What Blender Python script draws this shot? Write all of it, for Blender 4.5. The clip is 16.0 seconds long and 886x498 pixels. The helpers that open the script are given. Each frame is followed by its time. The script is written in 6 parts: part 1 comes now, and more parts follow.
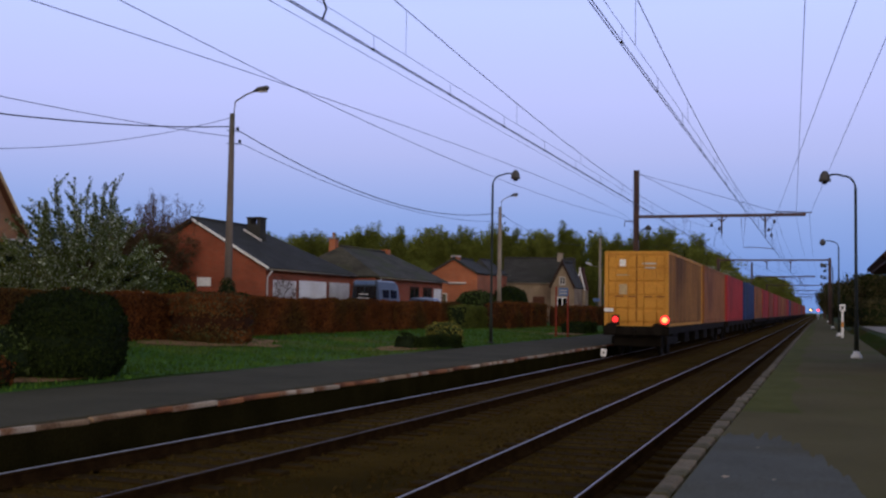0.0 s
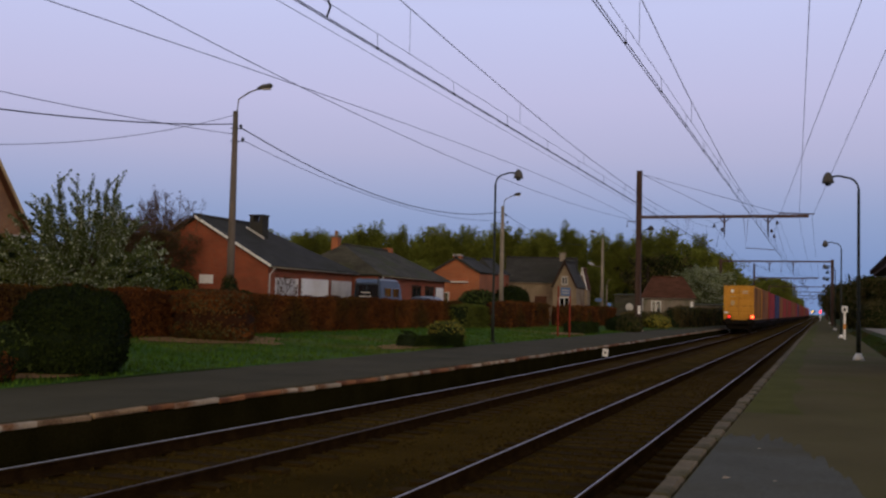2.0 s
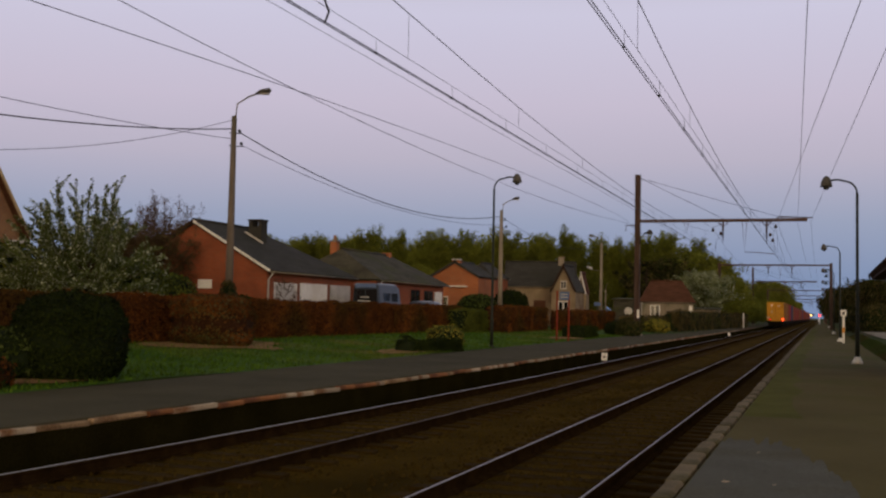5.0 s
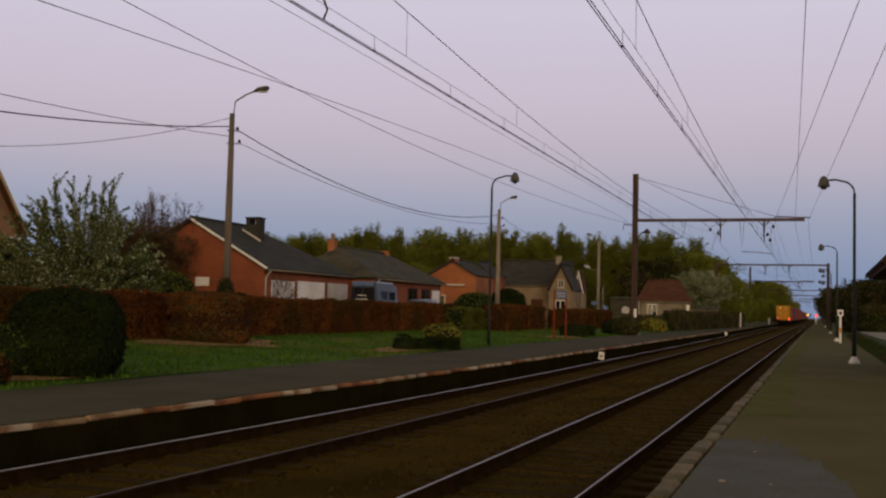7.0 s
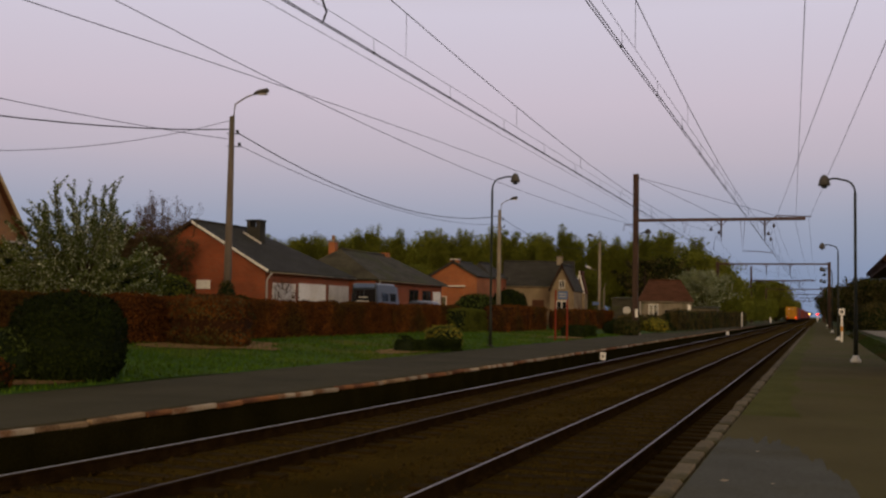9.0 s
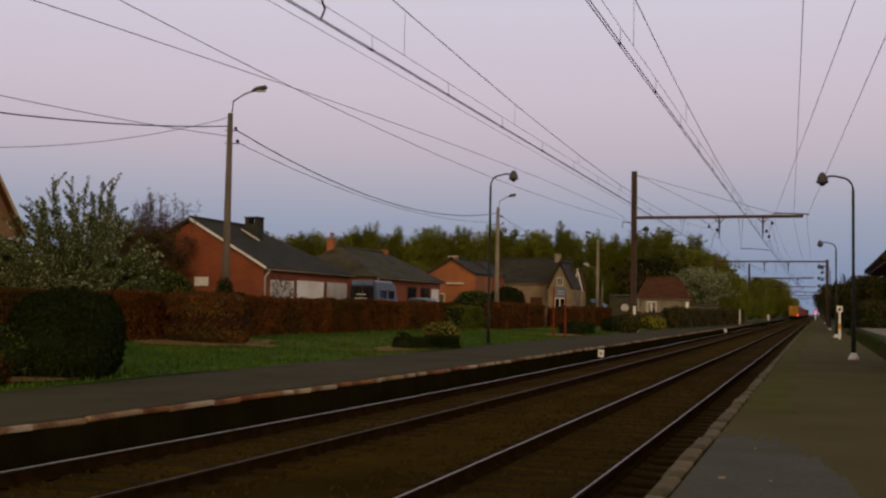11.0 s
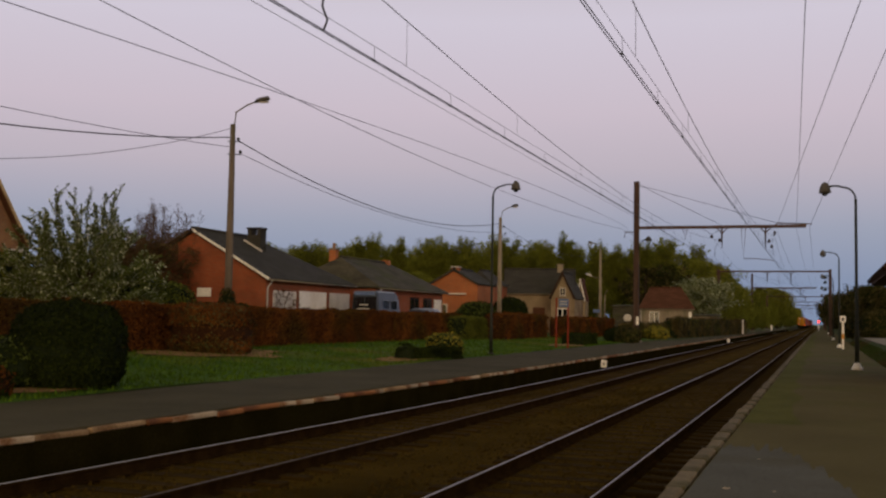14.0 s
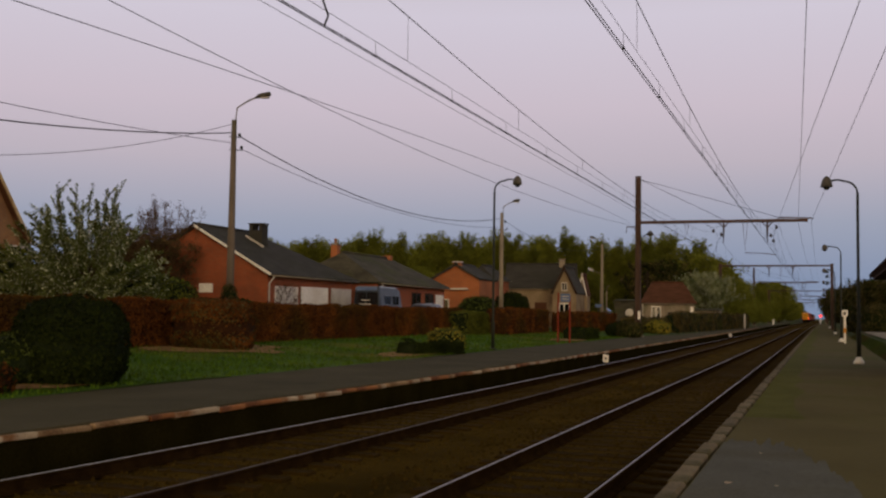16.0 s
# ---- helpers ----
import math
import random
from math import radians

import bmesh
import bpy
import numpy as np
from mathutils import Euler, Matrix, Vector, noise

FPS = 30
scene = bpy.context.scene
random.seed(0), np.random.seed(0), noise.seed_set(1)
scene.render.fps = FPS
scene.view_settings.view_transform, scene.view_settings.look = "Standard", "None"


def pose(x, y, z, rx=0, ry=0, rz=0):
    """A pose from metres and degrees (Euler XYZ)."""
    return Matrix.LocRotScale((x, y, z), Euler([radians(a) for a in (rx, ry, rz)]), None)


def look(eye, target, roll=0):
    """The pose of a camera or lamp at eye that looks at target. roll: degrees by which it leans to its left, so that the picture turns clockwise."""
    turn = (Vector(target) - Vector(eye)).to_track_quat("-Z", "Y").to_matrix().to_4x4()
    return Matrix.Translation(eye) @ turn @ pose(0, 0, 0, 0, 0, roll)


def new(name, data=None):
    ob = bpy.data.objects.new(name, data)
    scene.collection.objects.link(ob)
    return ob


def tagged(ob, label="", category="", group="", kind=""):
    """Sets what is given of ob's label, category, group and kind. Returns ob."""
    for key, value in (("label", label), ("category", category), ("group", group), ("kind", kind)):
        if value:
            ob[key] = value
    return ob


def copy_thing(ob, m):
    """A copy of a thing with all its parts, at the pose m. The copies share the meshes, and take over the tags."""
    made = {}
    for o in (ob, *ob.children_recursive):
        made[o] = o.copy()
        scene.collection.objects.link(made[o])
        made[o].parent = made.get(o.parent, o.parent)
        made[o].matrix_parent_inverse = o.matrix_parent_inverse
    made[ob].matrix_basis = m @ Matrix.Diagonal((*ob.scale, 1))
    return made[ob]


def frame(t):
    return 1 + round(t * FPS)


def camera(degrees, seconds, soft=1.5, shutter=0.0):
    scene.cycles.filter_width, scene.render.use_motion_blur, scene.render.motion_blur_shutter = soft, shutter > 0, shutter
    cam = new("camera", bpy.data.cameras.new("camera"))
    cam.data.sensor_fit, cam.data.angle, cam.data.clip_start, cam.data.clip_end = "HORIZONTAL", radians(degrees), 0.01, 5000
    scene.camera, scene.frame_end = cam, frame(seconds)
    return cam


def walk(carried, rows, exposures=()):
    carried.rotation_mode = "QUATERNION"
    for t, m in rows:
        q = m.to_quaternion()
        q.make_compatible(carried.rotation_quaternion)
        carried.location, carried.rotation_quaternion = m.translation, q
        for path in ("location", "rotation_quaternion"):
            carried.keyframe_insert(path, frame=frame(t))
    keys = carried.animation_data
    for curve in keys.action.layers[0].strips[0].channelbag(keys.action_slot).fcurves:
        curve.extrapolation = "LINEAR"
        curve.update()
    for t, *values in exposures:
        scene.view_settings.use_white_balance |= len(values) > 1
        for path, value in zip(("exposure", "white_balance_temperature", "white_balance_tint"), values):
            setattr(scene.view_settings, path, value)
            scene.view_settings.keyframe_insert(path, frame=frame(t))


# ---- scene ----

EYE = 1.747
cam = camera(45.0, 16.0, soft=2.35)
PATH = [
    (0, 93.105, -0.855, 19.406), (0.5, 93.098, -0.812, 19.693), (1, 93.122, -1.221, 19.649), (1.5, 92.994, -1.222, 19.552),
    (2, 93.045, -1.264, 19.511), (2.5, 93.208, -1.254, 19.423), (3, 93.159, -1.023, 19.659), (3.5, 93.257, -1.187, 19.525),
    (4, 93.329, -1.156, 19.462), (6.5, 93.179, -1.250, 19.334), (7, 93.203, -1.367, 19.308), (7.5, 93.182, -1.339, 19.318),
    (8, 93.176, -1.180, 19.333), (8.5, 93.380, -1.059, 19.589), (9, 93.273, -0.991, 19.372), (11.5, 93.127, -1.022, 19.265),
    (12, 93.235, -0.786, 19.168), (12.5, 93.353, -0.970, 19.196), (13, 93.272, -0.913, 19.187), (13.5, 93.531, -0.827, 19.232),
    (14, 93.682, -0.954, 19.413), (14.5, 93.519, -1.021, 19.080), (15, 93.375, -1.058, 19.432), (15.5, 93.360, -1.025, 19.570),
    (16, 93.421, -0.807, 19.509)]
walk(cam, [(t, pose(0, 0, EYE, a, b, c)) for t, a, b, c in PATH],
     [(0, 0.15, 4750, 16), (0.5, 0.08, 4880, 14), (1, 0.04, 5050, 13.5), (1.5, 0.0, 5200, 13), (2, 0.0, 5380, 13), (3, 0.0, 5700, 12),
      (4, 0.0, 5980, 11), (7, 0.0, 6480, 10.5), (16, 0.0, 6700, 10)])

# ---- sky and light ----
world = bpy.data.worlds.new("dusk_sky")
scene.world = world
world.use_nodes = True
wn, wl = world.node_tree.nodes, world.node_tree.links
wn.clear()


def dusk_sky():
    """A clear sky some minutes after sunset: the blue shadow of the earth low down, the pink belt over it, pale blue above."""
    out, bg = wn.new("ShaderNodeOutputWorld"), wn.new("ShaderNodeBackground")
    tc, sep, ramp = wn.new("ShaderNodeTexCoord"), wn.new("ShaderNodeSeparateXYZ"), wn.new("ShaderNodeValToRGB")
    wl.new(tc.outputs["Generated"], sep.inputs[0])
    wl.new(sep.outputs["Z"], ramp.inputs[0])
    stops = [(0.0, (0.20, 0.26, 0.40)), (0.035, (0.23, 0.29, 0.43)), (0.085, (0.33, 0.36, 0.47)), (0.14, (0.50, 0.45, 0.53)),
             (0.19, (0.58, 0.51, 0.60)), (0.27, (0.62, 0.58, 0.69)), (0.45, (0.46, 0.43, 0.44)), (0.7, (0.24, 0.235, 0.235)), (1.0, (0.14, 0.145, 0.15))]
    el = ramp.color_ramp.elements
    while len(el) < len(stops):
        el.new(0.5)
    for e, (p, c) in zip(el, stops):
        e.position, e.color = p, (*c, 1)
    # the western horizon, behind the camera, still glows warm; it fades upwards and to the sides
    west, low, fac = wn.new("ShaderNodeMapRange"), wn.new("ShaderNodeMapRange"), wn.new("ShaderNodeMath")
    wl.new(sep.outputs["Y"], west.inputs[0])
    wl.new(sep.outputs["Z"], low.inputs[0])
    west.inputs[1].default_value, west.inputs[2].default_value = 0.25, -0.9
    low.inputs[1].default_value, low.inputs[2].default_value = 0.75, 0.05
    fac.operation = "MULTIPLY"
    wl.new(west.outputs[0], fac.inputs[0])
    wl.new(low.outputs[0], fac.inputs[1])
    mix = wn.new("ShaderNodeMix")
    mix.data_type = "RGBA"
    mix.inputs[7].default_value = (1.05, 0.67, 0.24, 1)
    wl.new(fac.outputs[0], mix.inputs[0])
    wl.new(ramp.outputs[0], mix.inputs[6])
    wl.new(mix.outputs[2], bg.inputs["Color"])
    bg.inputs["Strength"].default_value = 1.0
    wl.new(bg.outputs[0], out.inputs[0])


dusk_sky()
sun_data = bpy.data.lights.new("afterglow", "SUN")
sun_data.energy, sun_data.angle, sun_data.color = 1.0, radians(40), (1.0, 0.73, 0.44)
sun = new("afterglow", sun_data)
sun.matrix_world = look((28, -37, 22), (-4, 40, 6))

# ---- materials ----


def mat(name, c1, c2, rough=0.8, scale=3.0, fine=40.0, bump=0.3, metal=0.0, c3=None, vary=0.0, island=0.0, stretch=(1, 1, 1), dist=0.02,
        spec=0.12, through_light=0.0, detail=6.0):
    """Two tones mixed by coarse noise, broken up by fine noise, with fine relief; c3: stains; vary / island: brightness by object or island."""
    m = bpy.data.materials.new(name)
    m.use_nodes = True
    n, l = m.node_tree.nodes, m.node_tree.links
    b = n["Principled BSDF"]
    tc, mp = n.new("ShaderNodeTexCoord"), n.new("ShaderNodeMapping")
    mp.inputs["Scale"].default_value = stretch
    l.new(tc.outputs["Object"], mp.inputs[0])
    big, small = n.new("ShaderNodeTexNoise"), n.new("ShaderNodeTexNoise")
    big.inputs["Scale"].default_value, small.inputs["Scale"].default_value = scale, fine
    big.inputs["Detail"].default_value, small.inputs["Detail"].default_value = detail, 3.0
    for t in (big, small):
        l.new(mp.outputs[0], t.inputs["Vector"])
    r1 = n.new("ShaderNodeMapRange")
    r1.inputs[1].default_value, r1.inputs[2].default_value = 0.35, 0.65
    l.new(big.outputs[0], r1.inputs[0])
    mix = n.new("ShaderNodeMix")
    mix.data_type = "RGBA"
    mix.inputs[6].default_value, mix.inputs[7].default_value = (*c1, 1), (*c2, 1)
    l.new(r1.outputs[0], mix.inputs[0])
    col = mix.outputs[2]
    if c3:
        st, r3, mx = n.new("ShaderNodeTexNoise"), n.new("ShaderNodeMapRange"), n.new("ShaderNodeMix")
        st.inputs["Scale"].default_value, st.inputs["Detail"].default_value = scale * 0.37, 8.0
        l.new(mp.outputs[0], st.inputs["Vector"])
        r3.inputs[1].default_value, r3.inputs[2].default_value = 0.52, 0.66
        l.new(st.outputs[0], r3.inputs[0])
        mx.data_type = "RGBA"
        mx.inputs[7].default_value = (*c3, 1)
        l.new(col, mx.inputs[6])
        l.new(r3.outputs[0], mx.inputs[0])
        col = mx.outputs[2]
    grain, mul = n.new("ShaderNodeMapRange"), n.new("ShaderNodeMix")
    grain.inputs[1].default_value, grain.inputs[2].default_value, grain.inputs[3].default_value, grain.inputs[4].default_value = 0.3, 0.7, 0.72, 1.22
    l.new(small.outputs[0], grain.inputs[0])
    mul.data_type, mul.blend_type = "RGBA", "MULTIPLY"
    mul.inputs[0].default_value = 1.0
    l.new(col, mul.inputs[6])
    l.new(grain.outputs[0], mul.inputs[7])
    col = mul.outputs[2]
    for amount, node, out in ((vary, "ShaderNodeObjectInfo", "Random"), (island, "ShaderNodeNewGeometry", "Random Per Island")):
        if amount:
            src, rr, mm = n.new(node), n.new("ShaderNodeMapRange"), n.new("ShaderNodeMix")
            rr.inputs[3].default_value, rr.inputs[4].default_value = 1 - amount, 1 + amount
            l.new(src.outputs[out], rr.inputs[0])
            mm.data_type, mm.blend_type = "RGBA", "MULTIPLY"
            mm.inputs[0].default_value = 1.0
            l.new(col, mm.inputs[6])
            l.new(rr.outputs[0], mm.inputs[7])
            col = mm.outputs[2]
    l.new(col, b.inputs["Base Color"])
    b.inputs["Roughness"].default_value, b.inputs["Metallic"].default_value = rough, metal
    b.inputs["Specular IOR Level"].default_value = spec
    if bump:
        bp = n.new("ShaderNodeBump")
        bp.inputs["Strength"].default_value, bp.inputs["Distance"].default_value = bump, dist
        l.new(small.outputs[0], bp.inputs["Height"])
        l.new(bp.outputs[0], b.inputs["Normal"])
    if through_light:
        tr, ms = n.new("ShaderNodeBsdfTranslucent"), n.new("ShaderNodeMixShader")
        l.new(col, tr.inputs["Color"])
        ms.inputs[0].default_value = through_light
        l.new(b.outputs[0], ms.inputs[1])
        l.new(tr.outputs[0], ms.inputs[2])
        l.new(ms.outputs[0], n["Material Output"].inputs[0])
    return m


def brick_mat(name, a, bcol, mortar, scale=1.0):
    """Brickwork seen from afar: courses of 6.5 cm with recessed joints."""
    m = bpy.data.materials.new(name)
    m.use_nodes = True
    n, l = m.node_tree.nodes, m.node_tree.links
    b = n["Principled BSDF"]
    tc, sep, add, comb = n.new("ShaderNodeTexCoord"), n.new("ShaderNodeSeparateXYZ"), n.new("ShaderNodeMath"), n.new("ShaderNodeCombineXYZ")
    l.new(tc.outputs["Object"], sep.inputs[0])
    l.new(sep.outputs[0], add.inputs[0])
    l.new(sep.outputs[1], add.inputs[1])
    l.new(add.outputs[0], comb.inputs[0])
    l.new(sep.outputs[2], comb.inputs[1])
    br, no, mul, rr = n.new("ShaderNodeTexBrick"), n.new("ShaderNodeTexNoise"), n.new("ShaderNodeMix"), n.new("ShaderNodeMapRange")
    br.inputs["Color1"].default_value, br.inputs["Color2"].default_value, br.inputs["Mortar"].default_value = (*a, 1), (*bcol, 1), (*mortar, 1)
    br.inputs["Scale"].default_value = scale
    br.inputs["Mortar Size"].default_value, br.inputs["Brick Width"].default_value, br.inputs["Row Height"].default_value = 0.008, 0.22, 0.075
    l.new(comb.outputs[0], br.inputs["Vector"])
    no.inputs["Scale"].default_value, no.inputs["Detail"].default_value = 0.8, 6.0
    l.new(tc.outputs["Object"], no.inputs["Vector"])
    rr.inputs[1].default_value, rr.inputs[2].default_value, rr.inputs[3].default_value, rr.inputs[4].default_value = 0.3, 0.7, 0.75, 1.2
    l.new(no.outputs[0], rr.inputs[0])
    mul.data_type, mul.blend_type = "RGBA", "MULTIPLY"
    mul.inputs[0].default_value = 1.0
    l.new(br.outputs["Color"], mul.inputs[6])
    l.new(rr.outputs[0], mul.inputs[7])
    l.new(mul.outputs[2], b.inputs["Base Color"])
    b.inputs["Roughness"].default_value = 0.9
    bp = n.new("ShaderNodeBump")
    bp.inputs["Strength"].default_value, bp.inputs["Distance"].default_value = 0.4, 0.01
    bp.invert = True
    l.new(br.outputs["Fac"], bp.inputs["Height"])
    l.new(bp.outputs[0], b.inputs["Normal"])
    return m


def glow(name, color, strength):
    m = bpy.data.materials.new(name)
    m.use_nodes = True
    b = m.node_tree.nodes["Principled BSDF"]
    b.inputs["Base Color"].default_value = (*color, 1)
    b.inputs["Emission Color"].default_value, b.inputs["Emission Strength"].default_value = (*color, 1), strength
    return m


def glass_mat(name, tone):
    m = bpy.data.materials.new(name)
    m.use_nodes = True
    b = m.node_tree.nodes["Principled BSDF"]
    b.inputs["Base Color"].default_value, b.inputs["Roughness"].default_value = (*tone, 1), 0.06
    b.inputs["Specular IOR Level"].default_value = 0.6
    return m


M = {
    "soil": mat("soil_and_grass", (0.035, 0.055, 0.012), (0.05, 0.075, 0.018), 0.95, 0.5, 25, 0.6, c3=(0.075, 0.055, 0.025)),
    "lawn": mat("lawn_grass", (0.031, 0.078, 0.004), (0.055, 0.114, 0.007), 0.95, 0.55, 30, 0.8, c3=(0.100, 0.112, 0.016)),
    "blade": mat("grass_blades", (0.036, 0.084, 0.004), (0.068, 0.126, 0.009), 0.8, 0.55, 20, 0.0, c3=(0.105, 0.118, 0.020), island=0.35),
    "litter": mat("dry_bark_mulch", (0.20, 0.11, 0.045), (0.30, 0.18, 0.08), 0.95, 4, 40, 0.8),
    "ballast": mat("track_ballast", (0.056, 0.035, 0.0040), (0.082, 0.051, 0.0066), 0.95, 0.9, 55, 1.0, c3=(0.040, 0.0265, 0.0032), dist=0.05, spec=0.01),
    "stone": mat("ballast_stone", (0.036, 0.0240, 0.0054), (0.051, 0.0340, 0.0088), 0.95, 8, 40, 0.3, island=0.22, spec=0.0),
    "sleeper": mat("oiled_sleeper", (0.032, 0.0195, 0.004), (0.046, 0.028, 0.0065), 0.95, 3, 50, 0.5, vary=0.2, stretch=(0.3, 3, 3), spec=0.03),
    "rust": mat("rusty_rail", (0.018, 0.010, 0.004), (0.030, 0.017, 0.006), 1.0, 5, 60, 0.4, spec=0.0),
    "polish": mat("polished_rail_head", (0.30, 0.27, 0.235), (0.40, 0.36, 0.315), 0.32, 2, 30, 0.03, metal=1.0, stretch=(6, 0.3, 1)),
    "dull": mat("dull_rail_head", (0.075, 0.058, 0.045), (0.115, 0.09, 0.07), 0.5, 2, 30, 0.05, metal=1.0, stretch=(6, 0.3, 1)),
    "asphalt": mat("platform_asphalt", (0.060, 0.054, 0.031), (0.078, 0.070, 0.042), 0.95, 0.6, 60, 0.5, c3=(0.050, 0.045, 0.024), spec=0.08),
    "asphalt_r": mat("worn_platform_asphalt", (0.088, 0.074, 0.027), (0.110, 0.092, 0.037), 0.95, 0.5, 50, 0.5, c3=(0.078, 0.080, 0.017), spec=0.08),
    "concrete_r": mat("worn_grey_concrete", (0.070, 0.069, 0.053), (0.092, 0.091, 0.072), 0.88, 1.1, 45, 0.4, c3=(0.070, 0.064, 0.036), spec=0.2),
    "moss": mat("moss_strip", (0.072, 0.074, 0.011), (0.096, 0.096, 0.017), 0.95, 1.2, 40, 0.8, spec=0.08),
    "cope_r": mat("worn_concrete_coping", (0.130, 0.102, 0.062), (0.195, 0.155, 0.100), 0.9, 2.2, 30, 0.8, c3=(0.075, 0.066, 0.030), vary=0.18),
    "cope_w": mat("whitewashed_coping", (0.40, 0.31, 0.21), (0.52, 0.44, 0.33), 0.9, 3.0, 30, 0.6, c3=(0.22, 0.11, 0.05), vary=0.2),
    "cope_t": mat("tan_worn_coping", (0.28, 0.185, 0.10), (0.37, 0.26, 0.15), 0.9, 4.0, 30, 0.6, c3=(0.17, 0.10, 0.05), vary=0.25),
    "cope_b": mat("rust_stained_coping", (0.22, 0.09, 0.035), (0.30, 0.14, 0.06), 0.9, 3.0, 30, 0.6, c3=(0.12, 0.05, 0.025), vary=0.3),
    "wallface": mat("near_black_platform_wall", (0.011, 0.0095, 0.0025), (0.018, 0.015, 0.0042), 0.95, 1.2, 30, 0.8, spec=0.0),
    "gravel": mat("pale_gravel_yard", (0.20, 0.18, 0.15), (0.27, 0.245, 0.21), 0.95, 1.5, 30, 0.5),
    "steel": mat("weathered_mast_steel", (0.07, 0.045, 0.038), (0.10, 0.065, 0.055), 0.7, 2, 40, 0.3, stretch=(3, 3, 0.4)),
    "darkmetal": mat("dark_green_lamp_paint", (0.018, 0.022, 0.018), (0.028, 0.032, 0.026), 0.55, 3, 40, 0.2),
    "lampshade": mat("grey_enamel_shade", (0.05, 0.05, 0.05), (0.10, 0.095, 0.09), 0.5, 3, 30, 0.2),
    "wire": mat("dark_copper_wire", (0.02, 0.019, 0.02), (0.032, 0.03, 0.03), 0.6, 2, 30, 0.0),
    "insulator": mat("brown_glazed_porcelain", (0.03, 0.017, 0.012), (0.045, 0.025, 0.018), 0.3, 3, 30, 0.1),
    "concrete": mat("pole_concrete", (0.20, 0.17, 0.13), (0.28, 0.24, 0.19), 0.9, 1.5, 40, 0.4, c3=(0.13, 0.13, 0.09), stretch=(2, 2, 0.5)),
    "pole_dark": mat("weathered_concrete_pole", (0.12, 0.10, 0.08), (0.17, 0.14, 0.12), 0.9, 1.5, 40, 0.4, c3=(0.07, 0.08, 0.045), stretch=(2, 2, 0.5)),
    "white": mat("white_paint", (0.80, 0.79, 0.77), (0.88, 0.87, 0.85), 0.6, 2, 30, 0.15, c3=(0.72, 0.69, 0.64)),
    "cream": mat("cream_bargeboard", (0.42, 0.30, 0.15), (0.52, 0.40, 0.22), 0.7, 3, 30, 0.2),
    "white_dim": mat("off_white_door", (0.50, 0.48, 0.46), (0.60, 0.58, 0.55), 0.6, 2, 30, 0.15),
    "brick": brick_mat("red_brickwork", (0.30, 0.066, 0.020), (0.24, 0.05, 0.015), (0.20, 0.11, 0.06)),
    "brick_o": brick_mat("orange_brickwork", (0.36, 0.110, 0.034), (0.30, 0.085, 0.026), (0.25, 0.14, 0.08)),
    "brick_y": brick_mat("ochre_brickwork", (0.30, 0.15, 0.06), (0.24, 0.11, 0.05), (0.24, 0.17, 0.11)),
    "render": mat("beige_render", (0.22, 0.17, 0.11), (0.28, 0.22, 0.15), 0.9, 1, 20, 0.3, c3=(0.17, 0.12, 0.08)),
    "slate": mat("dark_slate_roof", (0.035, 0.034, 0.030), (0.051, 0.049, 0.044), 0.85, 1.0, 14, 0.7, c3=(0.037, 0.037, 0.028), stretch=(1, 1, 3), spec=0.15),
    "slate_o": mat("old_grey_tile_roof", (0.046, 0.044, 0.034), (0.078, 0.074, 0.056), 0.9, 1.0, 9, 0.9, c3=(0.060, 0.066, 0.030), stretch=(1, 1, 3), spec=0.15),
    "tile_b": mat("brown_clay_tile_roof", (0.065, 0.028, 0.016), (0.095, 0.042, 0.025), 0.9, 1.2, 12, 0.8, stretch=(1, 1, 3), spec=0.15),
    "roof_r": mat("dark_brown_eave", (0.035, 0.018, 0.012), (0.05, 0.028, 0.02), 0.8, 2, 20, 0.4),
    "glass": glass_mat("dark_window_glass", (0.012, 0.013, 0.016)),
    "van": mat("slate_blue_car_paint", (0.034, 0.046, 0.066), (0.044, 0.058, 0.080), 0.3, 1, 30, 0.02, spec=0.4),
    "black": mat("black_rubber_and_plastic", (0.012, 0.012, 0.013), (0.018, 0.018, 0.018), 0.6, 4, 40, 0.1),
    "bark": mat("tree_bark", (0.045, 0.033, 0.024), (0.075, 0.055, 0.04), 0.95, 4, 30, 0.7, stretch=(1, 1, 0.3)),
    "leaf_wood": mat("woodland_leaves", (0.160, 0.180, 0.022), (0.232, 0.246, 0.037), 0.8, 0.05, 1, 0.0, island=0.25, vary=0.22, through_light=0.55),
    "leaf_dark": mat("dark_evergreen_leaves", (0.012, 0.020, 0.002), (0.021, 0.032, 0.004), 0.85, 0.4, 1, 0.0, island=0.5, vary=0.2, through_light=0.1),
    "leaf_lane": mat("trackside_leaves", (0.140, 0.158, 0.020), (0.200, 0.214, 0.034), 0.8, 0.1, 1, 0.0, island=0.28, vary=0.28, through_light=0.55),
    "leaf_pale": mat("pale_opening_leaves", (0.15, 0.18, 0.075), (0.22, 0.25, 0.115), 0.75, 0.8, 1, 0.0, island=0.3, through_light=0.3),
    "leaf_young": mat("young_green_leaves", (0.068, 0.096, 0.020), (0.108, 0.138, 0.036), 0.75, 0.8, 1, 0.0, island=0.4, through_light=0.25),
    "blossom": mat("white_blossom", (0.46, 0.53, 0.38), (0.64, 0.69, 0.56), 0.8, 0.8, 1, 0.0, island=0.35, through_light=0.3),
    "leaf_beech": mat("dry_beech_leaves", (0.088, 0.032, 0.006), (0.156, 0.054, 0.011), 0.85, 0.9, 1, 0.0, c3=(0.072, 0.042, 0.009), island=0.4, through_light=0.2),
